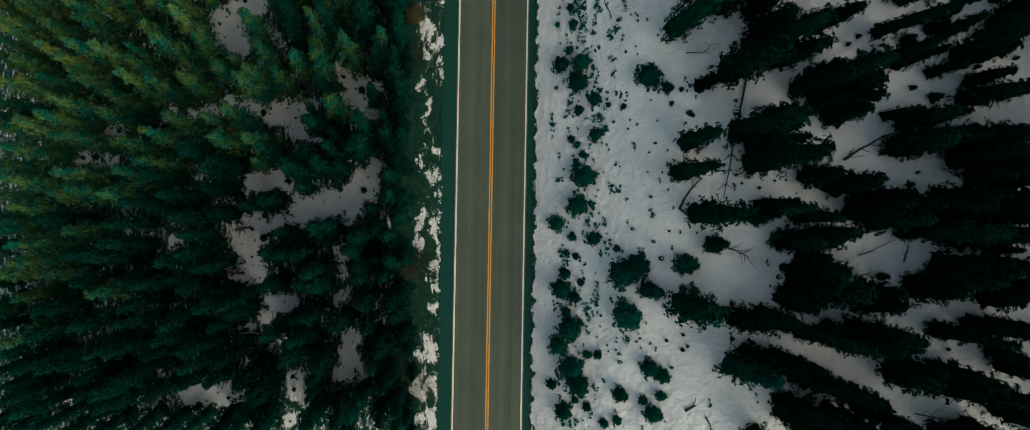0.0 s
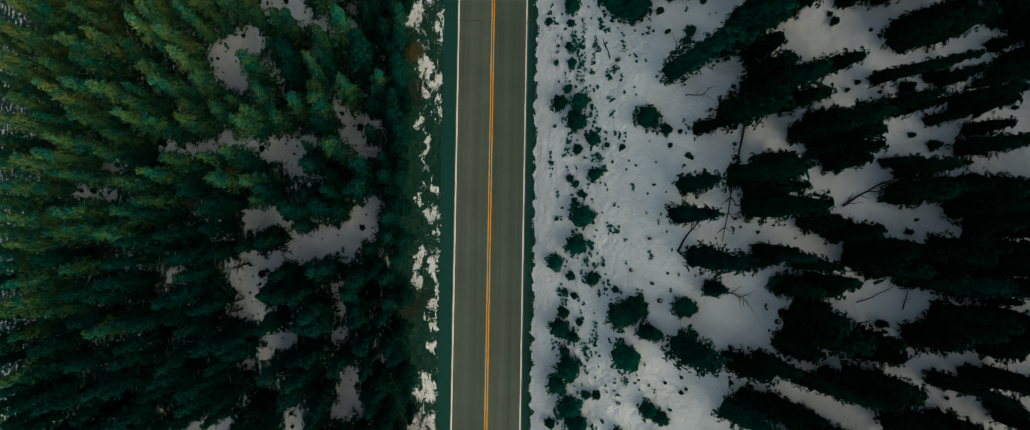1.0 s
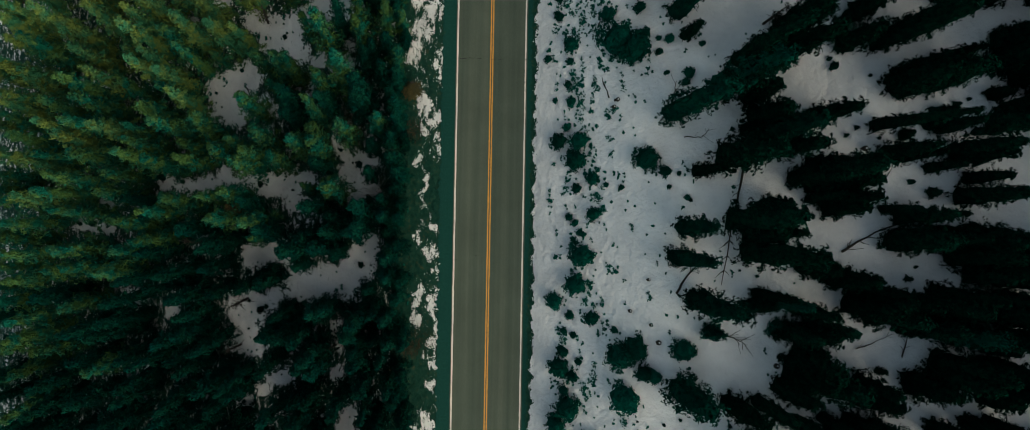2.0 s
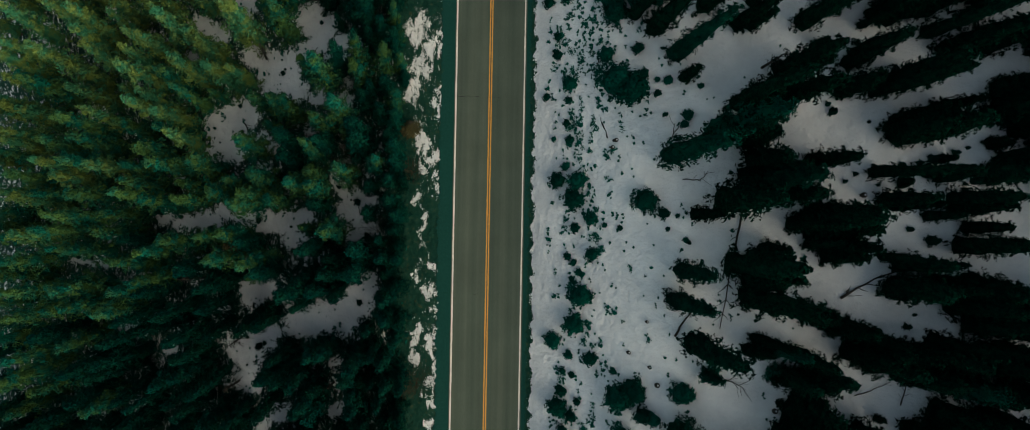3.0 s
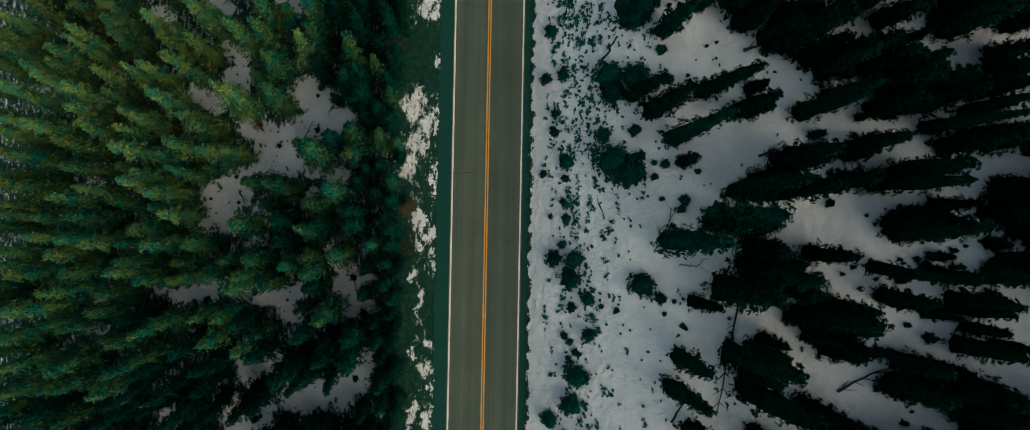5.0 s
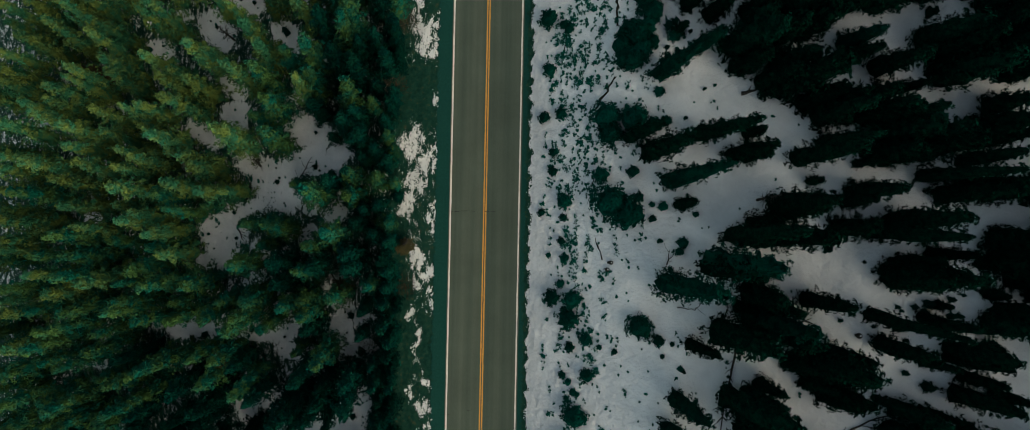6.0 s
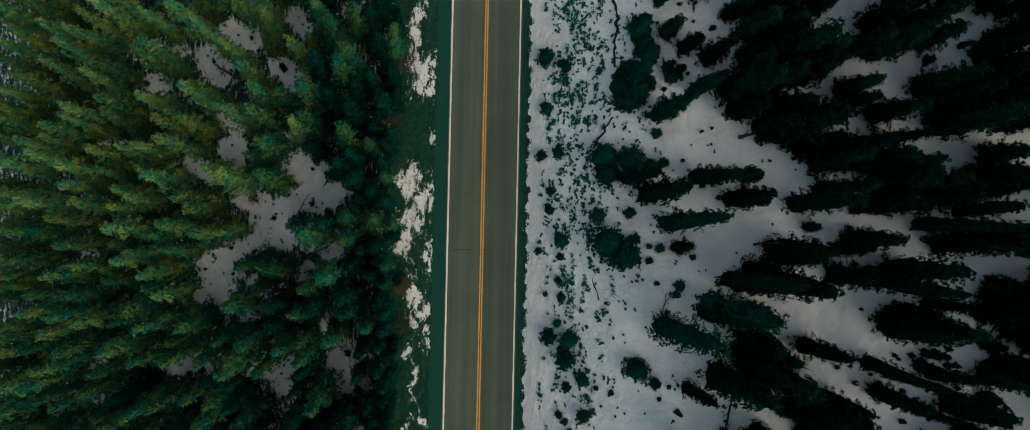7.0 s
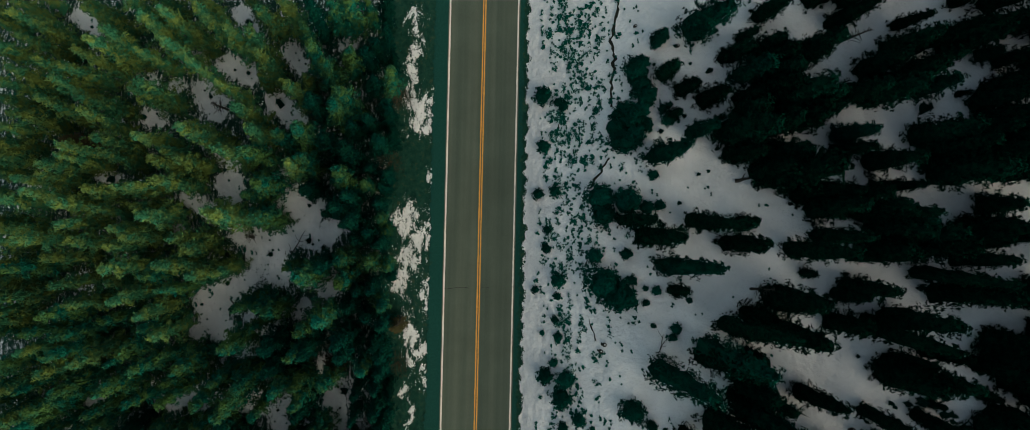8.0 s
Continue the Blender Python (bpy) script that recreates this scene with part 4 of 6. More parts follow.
fir(-14.43, 30.10, 12.5, 1.88)
pine(-22.38, 30.14, 12.9, 1.93)
haze_pine(-26.28, 30.26, 13.0, 1.93)
pine(-11.79, 30.22, 9.4, 1.05)
haze_pine(-33.88, 30.69, 13.4, 1.99)
haze_pine(-38.61, 30.73, 11.4, 1.50)
fir(-17.17, 30.78, 5.3, 0.82)
haze_pine(-27.45, 30.86, 13.3, 1.91)
pine(-23.59, 31.17, 9.1, 1.41)
haze_pine(-34.80, 31.40, 12.1, 1.50)
haze_pine(-42.94, 31.53, 13.2, 1.98)
fir(-15.45, 31.58, 13.4, 1.92)
haze_pine(-50.56, 31.87, 13.1, 2.01)
fir(-11.90, 31.80, 9.6, 1.25)
haze_pine(-45.52, 32.33, 13.2, 1.87)
fir(-14.63, 32.59, 11.0, 1.71)
pine(-24.24, 32.75, 8.7, 1.33)
haze_pine(-36.67, 33.08, 13.1, 1.42)
haze_pine(-56.18, 33.18, 13.0, 1.59)
haze_pine(-39.97, 33.19, 13.1, 1.88)
fir(-11.23, 33.08, 9.3, 1.00)
fir(-18.28, 33.29, 12.1, 1.64)
haze_pine(-35.25, 33.56, 12.9, 1.67)
pine(-13.05, 33.49, 8.6, 1.15)
haze_pine(-31.35, 33.74, 13.5, 1.92)
pine(-15.15, 33.76, 13.1, 1.90)
pine(-22.54, 33.80, 12.6, 1.97)
haze_pine(-47.97, 34.23, 11.8, 1.74)
haze_pine(-45.58, 34.43, 11.1, 1.74)
pine(-23.68, 34.44, 7.3, 0.96)
fir(-11.28, 34.37, 8.5, 1.29)
haze_pine(-19.60, 35.07, 12.2, 1.86)
haze_pine(-32.10, 35.23, 13.0, 2.00)
fir(-12.66, 35.26, 9.4, 1.23)
haze_pine(-53.07, 35.43, 11.9, 1.60)
pine(-18.60, 35.56, 13.0, 1.80)
haze_pine(-30.17, 35.72, 12.1, 1.75)
haze_pine(-44.61, 35.99, 13.2, 1.97)
haze_pine(-42.17, 35.98, 12.9, 1.35)
haze_pine(-37.89, 35.96, 13.3, 1.91)
fir(-14.60, 36.23, 13.0, 2.02)
haze_pine(-25.33, 36.39, 13.0, 1.90)
haze_pine(-54.51, 36.52, 13.3, 2.07)
pine(-23.35, 36.47, 13.1, 1.91)
haze_pine(-31.68, 36.62, 11.7, 1.82)
fir(-15.92, 36.73, 13.1, 1.96)
haze_pine(-51.69, 36.89, 13.4, 2.02)
haze_pine(-42.69, 37.38, 13.3, 1.96)
fir(-11.86, 37.32, 9.9, 1.50)
haze_pine(-38.64, 37.94, 12.5, 1.96)
fir(-10.73, 37.92, 8.6, 1.18)
pine(-20.95, 37.96, 11.2, 1.74)
pine(-18.71, 38.13, 13.1, 1.97)
haze_pine(-50.88, 38.29, 12.7, 1.99)
haze_pine(-34.24, 38.30, 12.9, 1.94)
haze_pine(-28.05, 38.28, 12.4, 1.66)
haze_pine(-23.55, 38.55, 13.2, 1.89)
haze_pine(-29.62, 38.78, 13.3, 2.07)
fir(-14.29, 38.92, 9.6, 1.47)
fir(-12.82, 39.31, 10.2, 1.33)
fir(-11.00, 39.60, 9.7, 1.33)
haze_pine(-40.02, 39.82, 13.4, 1.78)
haze_pine(-51.35, 40.04, 13.1, 1.65)
haze_pine(-24.36, 40.15, 12.3, 1.91)
haze_pine(-47.29, 40.28, 13.3, 2.09)
pine(-15.46, 40.10, 13.2, 2.05)
fir(-17.81, 40.80, 13.4, 1.73)
fir(-11.35, 40.99, 9.2, 1.26)
pine(-14.62, 41.10, 12.9, 2.00)
haze_pine(-44.74, 41.24, 13.3, 1.94)
haze_pine(-39.92, 42.11, 13.4, 2.03)
haze_pine(-19.17, 42.11, 12.3, 1.81)
haze_pine(-49.45, 42.37, 13.1, 1.90)
haze_pine(-34.86, 42.38, 12.7, 1.74)
haze_pine(-33.59, 42.56, 13.4, 1.88)
haze_pine(-25.80, 42.54, 12.0, 1.34)
fir(-12.59, 42.97, 9.3, 1.42)
pine(-10.81, 43.07, 9.6, 1.50)
haze_pine(-43.22, 43.34, 13.2, 1.87)
haze_pine(-19.02, 43.52, 8.3, 1.25)
haze_pine(-23.57, 43.86, 7.0, 1.06)
pine(-16.59, 43.88, 12.7, 1.80)
haze_pine(-28.25, 43.93, 13.5, 1.38)
haze_pine(-49.83, 44.23, 13.3, 1.86)
haze_pine(-48.51, 44.74, 13.4, 2.11)
haze_pine(-22.64, 44.91, 12.9, 1.85)
pine(-17.38, 45.07, 13.1, 1.78)
pine(-14.66, 45.07, 12.1, 1.79)
fir(-10.59, 45.26, 7.7, 0.89)
haze_pine(-42.25, 45.41, 13.2, 1.88)
fir(-13.10, 45.57, 9.7, 1.46)
haze_pine(-44.99, 46.01, 12.5, 1.71)
haze_pine(-40.64, 46.31, 12.6, 1.87)
haze_pine(-34.33, 46.38, 12.1, 1.54)
fir(-11.86, 46.35, 9.6, 1.47)
haze_pine(-23.27, 46.41, 13.3, 1.91)
haze_pine(-31.96, 46.84, 12.3, 1.88)
pine(-18.70, 47.28, 11.2, 1.18)
haze_pine(-37.09, 47.47, 13.4, 2.00)
haze_pine(-38.88, 47.58, 13.2, 2.03)
haze_pine(-25.59, 47.61, 11.7, 1.71)
fir(-11.50, 47.75, 8.5, 1.18)
haze_pine(-50.32, 47.95, 13.1, 1.85)
haze_pine(-29.93, 48.25, 10.0, 1.43)
haze_pine(-47.03, 48.62, 12.4, 1.91)
fir(-17.55, 48.77, 13.4, 1.79)
haze_pine(-54.53, 49.28, 13.3, 2.08)
haze_pine(-28.16, 49.33, 13.2, 2.02)
pine(-15.95, 49.35, 12.5, 1.64)
haze_pine(-33.99, 49.48, 13.0, 1.87)
haze_pine(-22.15, 49.49, 11.9, 1.80)
pine(-14.56, 49.43, 13.3, 1.90)
haze_pine(-31.32, 49.64, 12.5, 1.97)
haze_pine(-46.33, 49.93, 12.4, 1.85)
pine(-12.68, 49.85, 9.2, 1.20)
haze_pine(-20.10, 49.99, 11.9, 1.80)
fir(-11.49, 50.15, 9.6, 1.37)
haze_pine(-39.39, 50.69, 12.6, 1.83)
haze_pine(-48.16, 51.21, 12.2, 1.78)
haze_pine(-24.54, 51.50, 12.3, 1.29)
haze_pine(-53.50, 51.88, 11.0, 1.49)
haze_pine(-36.64, 51.87, 12.9, 1.99)
haze_pine(-33.68, 52.28, 12.3, 1.89)
haze_pine(-41.05, 52.38, 12.0, 1.69)
haze_pine(-29.90, 52.43, 13.2, 2.01)
haze_pine(-50.46, 53.20, 11.3, 1.76)
haze_pine(-54.00, 53.25, 12.9, 1.84)
haze_pine(-49.03, 54.53, 10.5, 1.42)

green_spruce(14.27, 6.43, 8.3, 1.29)
green_spruce(13.69, 3.75, 9.5, 1.35)
green_spruce(15.10, -0.00, 11.2, 1.66)
green_spruce(16.07, -2.73, 4.2, 0.72)
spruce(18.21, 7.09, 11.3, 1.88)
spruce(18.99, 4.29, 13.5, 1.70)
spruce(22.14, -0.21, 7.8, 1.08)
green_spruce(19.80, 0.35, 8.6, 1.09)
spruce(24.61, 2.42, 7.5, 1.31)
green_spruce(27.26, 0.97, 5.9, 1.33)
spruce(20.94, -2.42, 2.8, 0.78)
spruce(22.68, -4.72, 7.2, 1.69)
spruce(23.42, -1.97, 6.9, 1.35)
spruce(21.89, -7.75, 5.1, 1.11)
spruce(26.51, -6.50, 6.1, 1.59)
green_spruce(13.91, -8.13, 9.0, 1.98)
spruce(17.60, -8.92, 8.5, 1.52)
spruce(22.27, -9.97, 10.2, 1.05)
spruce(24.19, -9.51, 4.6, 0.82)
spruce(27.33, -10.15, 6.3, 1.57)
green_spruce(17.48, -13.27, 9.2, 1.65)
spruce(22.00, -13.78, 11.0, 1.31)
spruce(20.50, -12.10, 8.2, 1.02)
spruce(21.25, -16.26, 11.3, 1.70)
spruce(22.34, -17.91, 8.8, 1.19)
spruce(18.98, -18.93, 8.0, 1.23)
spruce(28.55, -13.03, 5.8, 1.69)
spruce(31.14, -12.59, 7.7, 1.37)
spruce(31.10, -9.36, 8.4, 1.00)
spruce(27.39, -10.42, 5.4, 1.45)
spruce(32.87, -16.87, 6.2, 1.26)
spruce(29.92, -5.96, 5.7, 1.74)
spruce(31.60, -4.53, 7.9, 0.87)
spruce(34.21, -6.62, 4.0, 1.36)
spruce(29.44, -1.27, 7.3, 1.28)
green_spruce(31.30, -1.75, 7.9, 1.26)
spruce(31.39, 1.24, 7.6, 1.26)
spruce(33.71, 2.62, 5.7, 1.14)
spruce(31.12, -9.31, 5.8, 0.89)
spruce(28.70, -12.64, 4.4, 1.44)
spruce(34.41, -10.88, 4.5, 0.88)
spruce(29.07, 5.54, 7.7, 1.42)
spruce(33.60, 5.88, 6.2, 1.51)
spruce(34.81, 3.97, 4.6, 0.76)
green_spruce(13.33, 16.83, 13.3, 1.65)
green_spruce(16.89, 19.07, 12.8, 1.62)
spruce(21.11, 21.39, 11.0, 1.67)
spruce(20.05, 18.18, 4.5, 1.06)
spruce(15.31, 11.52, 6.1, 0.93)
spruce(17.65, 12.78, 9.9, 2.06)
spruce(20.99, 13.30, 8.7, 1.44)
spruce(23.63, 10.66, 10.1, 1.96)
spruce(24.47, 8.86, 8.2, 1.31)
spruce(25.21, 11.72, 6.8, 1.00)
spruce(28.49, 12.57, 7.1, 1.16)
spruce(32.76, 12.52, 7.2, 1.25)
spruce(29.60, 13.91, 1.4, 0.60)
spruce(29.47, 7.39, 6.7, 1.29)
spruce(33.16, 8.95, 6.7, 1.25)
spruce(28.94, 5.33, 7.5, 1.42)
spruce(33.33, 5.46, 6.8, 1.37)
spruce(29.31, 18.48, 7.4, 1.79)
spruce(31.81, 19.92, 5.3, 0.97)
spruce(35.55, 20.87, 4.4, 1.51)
spruce(36.49, 17.75, 3.0, 0.89)
spruce(34.95, 16.99, 2.1, 0.64)
green_spruce(11.71, 44.52, 3.0, 1.30)
spruce(13.84, 43.51, 4.3, 1.11)
spruce(15.21, 41.99, 4.4, 1.10)
spruce(16.96, 40.94, 5.8, 1.29)
green_spruce(13.22, 36.15, 9.5, 1.43)
spruce(14.41, 39.61, 3.2, 0.82)
green_spruce(16.06, 38.05, 6.2, 1.15)
spruce(18.72, 38.00, 9.7, 2.21)
spruce(18.95, 36.08, 6.8, 1.26)
spruce(10.64, 30.26, 10.6, 1.02)
spruce(12.32, 28.84, 11.9, 1.55)
spruce(15.99, 30.18, 13.2, 1.22)
green_spruce(13.82, 26.10, 13.1, 1.38)
spruce(18.49, 28.31, 8.3, 1.24)
spruce(14.66, 23.94, 4.0, 0.88)
spruce(18.30, 21.21, 13.1, 1.25)
spruce(16.88, 18.45, 11.6, 1.70)
spruce(21.62, 23.94, 9.6, 1.45)
spruce(25.92, 21.95, 6.1, 1.46)
spruce(29.46, 22.46, 8.7, 1.52)
spruce(26.98, 24.74, 7.3, 1.44)
spruce(32.52, 24.58, 8.6, 1.49)
spruce(31.40, 26.14, 10.4, 0.99)
spruce(24.04, 25.83, 2.4, 0.63)
spruce(22.13, 34.21, 9.9, 2.27)
spruce(23.02, 27.85, 10.7, 1.31)
spruce(24.65, 31.08, 8.6, 1.45)
green_spruce(29.58, 30.13, 6.5, 1.56)
spruce(24.94, 28.99, 7.9, 1.19)
spruce(30.37, 28.36, 8.6, 1.39)
spruce(33.80, 27.20, 6.7, 1.00)
spruce(35.52, 31.44, 4.5, 1.39)
spruce(34.76, 29.81, 5.3, 1.26)
spruce(28.50, 35.05, 6.9, 1.43)
spruce(32.47, 33.97, 8.6, 1.74)
spruce(28.92, 33.02, 6.0, 0.94)
spruce(31.37, 37.12, 7.0, 1.53)
spruce(35.15, 39.46, 5.4, 1.51)
spruce(35.50, 36.68, 4.8, 1.38)
green_spruce(26.41, 37.35, 5.5, 1.21)
spruce(22.36, 40.59, 8.7, 1.74)
spruce(23.84, 38.89, 6.6, 1.33)
spruce(28.25, 40.43, 7.3, 1.69)
green_spruce(31.37, 40.67, 5.5, 1.29)
green_spruce(19.78, 42.91, 6.9, 1.40)
spruce(22.87, 43.58, 6.8, 1.50)
spruce(18.45, 44.63, 3.7, 0.87)
spruce(28.22, 42.68, 6.3, 1.58)
spruce(34.02, 40.19, 1.2, 0.39)
green_spruce(16.01, 47.32, 8.6, 1.84)
spruce(20.98, 47.99, 5.7, 1.19)
green_spruce(13.36, 46.76, 3.7, 0.90)
spruce(18.81, 44.71, 5.3, 1.14)
green_spruce(20.95, 44.15, 3.8, 0.99)
spruce(23.90, 44.45, 7.0, 1.35)
spruce(26.14, 46.76, 6.7, 1.20)
spruce(29.67, 44.17, 6.8, 1.43)
spruce(30.22, 46.12, 4.7, 0.79)
spruce(33.75, 45.07, 4.9, 1.28)
green_spruce(35.36, 43.15, 2.4, 1.03)
spruce(36.29, 42.59, 4.6, 1.00)
spruce(37.14, 45.18, 3.5, 1.01)
spruce(20.13, 18.67, 3.9, 1.07)
spruce(31.24, 14.75, 2.3, 0.86)
spruce(29.73, 14.05, 1.5, 0.61)
spruce(32.13, 15.72, 2.0, 0.60)
spruce(35.10, 16.73, 2.4, 0.65)
spruce(34.48, 13.91, 1.2, 0.39)
spruce(27.90, -5.30, 1.4, 0.48)
spruce(35.57, 12.47, 1.3, 0.58)
green_spruce(13.10, 20.64, 1.0, 0.30)
green_spruce(19.68, 14.10, 12.0, 1.49)
spruce(27.69, 14.86, 11.6, 0.93)
spruce(35.11, 14.57, 4.3, 1.50)
spruce(27.96, 21.54, 11.5, 1.06)
spruce(35.72, 20.84, 3.4, 1.51)
spruce(32.58, 11.77, 6.6, 0.94)
spruce(31.99, 14.33, 5.1, 0.89)
spruce(25.06, -14.75, 6.7, 1.24)
spruce(22.71, -13.89, 6.0, 1.31)
spruce(22.45, -13.17, 4.3, 0.97)
spruce(19.93, -12.78, 7.1, 1.14)
spruce(18.80, -12.26, 6.2, 1.61)
spruce(28.60, -12.33, 6.0, 1.13)
spruce(24.64, -10.61, 6.1, 0.99)
spruce(25.71, -10.64, 7.3, 1.46)
spruce(20.73, -9.42, 4.7, 0.90)
spruce(25.89, -9.47, 7.2, 1.26)
spruce(19.65, -8.55, 7.2, 1.01)
spruce(26.29, -7.58, 6.0, 1.18)
spruce(21.20, -7.19, 6.9, 1.10)
spruce(23.98, -6.55, 7.2, 1.67)
spruce(22.26, -6.03, 7.1, 1.92)
spruce(22.36, -5.03, 6.7, 1.66)
spruce(22.73, -3.81, 4.4, 1.18)
spruce(21.64, -2.33, 6.3, 1.31)
spruce(22.97, -2.25, 6.0, 1.49)
spruce(29.48, -1.50, 5.9, 0.91)
spruce(27.38, -0.60, 7.4, 1.50)
spruce(19.22, -0.32, 4.7, 1.07)
spruce(25.97, 0.01, 7.2, 1.43)
spruce(28.21, 0.49, 7.5, 1.46)
spruce(29.77, 0.49, 6.5, 1.18)
spruce(19.58, 0.76, 7.2, 0.73)
spruce(26.39, 1.20, 7.4, 0.96)
spruce(24.85, 2.12, 6.5, 1.22)
spruce(23.10, 3.15, 5.3, 1.44)
spruce(29.26, 5.20, 6.1, 1.12)
spruce(19.10, 5.66, 7.1, 1.23)
spruce(21.14, 6.16, 5.5, 0.93)
spruce(20.23, 6.85, 6.5, 1.13)
spruce(19.46, 7.75, 7.2, 0.91)
spruce(28.39, 7.91, 4.9, 0.68)
spruce(24.70, 8.03, 6.0, 1.22)
spruce(20.30, 8.47, 4.8, 1.01)
spruce(23.52, 8.84, 5.6, 0.80)
spruce(23.73, 10.14, 5.4, 1.43)
spruce(24.48, 10.22, 7.3, 1.60)
spruce(22.36, 10.56, 5.2, 1.07)
spruce(23.06, 10.94, 6.3, 1.21)
spruce(24.66, 11.52, 6.9, 1.01)
spruce(23.73, 11.75, 4.5, 1.20)
spruce(29.02, 12.09, 6.3, 0.81)
spruce(19.93, 13.47, 6.2, 1.10)
spruce(19.01, 15.00, 4.0, 0.92)
spruce(21.16, 14.96, 6.5, 1.28)
spruce(23.70, 15.93, 7.1, 1.19)
spruce(19.96, 16.16, 6.8, 1.93)
spruce(29.42, 17.30, 4.5, 0.72)
spruce(19.19, 17.79, 4.7, 1.12)
spruce(29.73, 18.37, 7.8, 1.46)
spruce(28.96, 18.40, 5.3, 1.16)
spruce(20.20, 20.78, 5.1, 0.89)
spruce(19.20, 20.87, 6.7, 1.21)
spruce(20.13, 22.18, 4.8, 1.32)
spruce(22.02, 23.44, 7.1, 1.51)
spruce(26.25, 24.13, 4.8, 0.96)
spruce(27.27, 27.23, 4.4, 0.57)
spruce(19.46, 28.07, 5.4, 0.95)
spruce(28.19, 28.00, 7.0, 1.33)
spruce(28.70, 29.79, 7.7, 1.43)
spruce(19.61, 30.09, 3.6, 0.91)
spruce(29.06, 30.68, 7.5, 1.23)
spruce(27.77, 31.39, 7.0, 1.43)
spruce(25.05, 32.20, 6.8, 1.09)
spruce(26.28, 32.29, 7.5, 1.50)
spruce(23.79, 32.52, 6.7, 1.60)
spruce(21.76, 34.01, 6.4, 1.79)
spruce(20.88, 34.40, 6.8, 1.52)
spruce(26.20, 36.01, 5.7, 1.04)
spruce(19.28, 36.01, 6.1, 1.28)
spruce(21.89, 35.99, 6.7, 1.73)
spruce(20.38, 38.11, 6.6, 1.10)
spruce(21.49, 38.30, 6.5, 1.83)
spruce(23.46, 38.79, 6.6, 1.81)
spruce(19.66, 39.60, 6.1, 1.40)
spruce(29.47, 40.38, 5.5, 1.04)
spruce(24.08, 40.40, 6.7, 1.40)
spruce(19.56, 40.98, 5.5, 0.92)
spruce(23.62, 41.10, 4.6, 0.71)
spruce(29.24, 41.36, 7.4, 1.50)
spruce(21.29, 41.39, 7.0, 1.97)
spruce(21.46, 42.61, 6.6, 1.81)
spruce(21.26, 43.81, 7.0, 1.37)
spruce(23.80, 44.25, 6.8, 1.41)
spruce(20.85, 44.79, 5.4, 1.36)
spruce(19.65, 46.14, 3.8, 0.77)
spruce(26.35, 30.90, 5.4, 0.85)
spruce(29.77, 19.29, 5.1, 0.80)
spruce(29.06, 18.04, 5.7, 0.89)
spruce(26.52, 40.69, 6.9, 1.22)
spruce(26.61, 40.47, 5.9, 1.09)
spruce(27.76, 30.92, 6.6, 1.13)
spruce(29.10, 17.92, 7.4, 1.31)
spruce(28.14, 22.19, 6.0, 0.90)
spruce(28.08, 30.98, 6.9, 1.30)
spruce(29.06, 29.49, 6.7, 1.11)
spruce(28.94, 27.59, 6.4, 1.12)
spruce(29.97, 27.93, 5.8, 0.93)
spruce(27.55, 31.30, 5.0, 0.80)
spruce(29.17, -1.78, 3.6, 0.66)
spruce(25.74, 10.16, 5.8, 1.12)
spruce(29.91, -5.73, 4.5, 0.73)
spruce(28.18, 0.50, 6.7, 1.01)
spruce(26.24, -7.00, 6.7, 1.18)
spruce(26.89, 0.68, 7.5, 1.11)
spruce(27.31, 1.31, 4.8, 0.88)
spruce(21.08, -16.01, 4.6, 1.13)
spruce(26.33, -16.11, 7.1, 1.23)
spruce(30.47, 29.17, 7.7, 1.56)
spruce(30.64, 0.27, 7.6, 1.38)
spruce(30.65, 28.38, 6.5, 1.20)
spruce(30.70, -13.50, 7.3, 1.42)
spruce(30.76, 5.69, 6.2, 0.97)
spruce(30.89, 27.97, 7.7, 1.39)
spruce(31.03, -0.88, 4.3, 0.78)
spruce(31.05, 17.87, 7.3, 1.35)
spruce(31.09, 42.32, 6.1, 1.23)
spruce(31.10, -5.24, 7.3, 1.45)
spruce(31.16, 7.33, 4.8, 0.77)
spruce(31.23, 11.28, 4.3, 0.77)
spruce(31.34, 44.09, 5.3, 0.84)
uphill_spruce(31.46, 5.57, 6.4, 1.00)
uphill_spruce(31.50, -4.15, 7.9, 1.58)
uphill_spruce(31.57, 6.19, 4.9, 0.79)
uphill_spruce(31.60, -1.54, 7.5, 1.28)
uphill_spruce(31.86, -0.39, 5.1, 0.79)
uphill_spruce(31.99, -1.05, 3.9, 0.73)
uphill_spruce(32.01, 34.56, 4.7, 0.82)
uphill_spruce(32.02, 35.96, 7.8, 1.55)
uphill_spruce(32.24, -13.42, 8.1, 1.37)
uphill_spruce(32.33, -2.05, 7.3, 1.29)
uphill_spruce(24.25, -16.82, 7.3, 1.71)
uphill_spruce(32.51, 0.11, 4.6, 0.82)
uphill_spruce(32.63, 35.16, 5.8, 1.07)
uphill_spruce(21.05, -16.89, 4.8, 1.33)
uphill_spruce(32.68, 4.26, 7.8, 1.46)
uphill_spruce(32.71, 0.06, 4.4, 0.80)
uphill_spruce(33.03, 43.54, 4.9, 0.92)
uphill_spruce(33.05, -8.82, 7.8, 1.15)
uphill_spruce(33.08, 44.17, 6.8, 1.06)
uphill_spruce(33.36, 29.08, 6.8, 0.98)
uphill_spruce(33.41, 43.91, 6.9, 1.37)
uphill_spruce(33.43, -1.96, 7.7, 1.34)
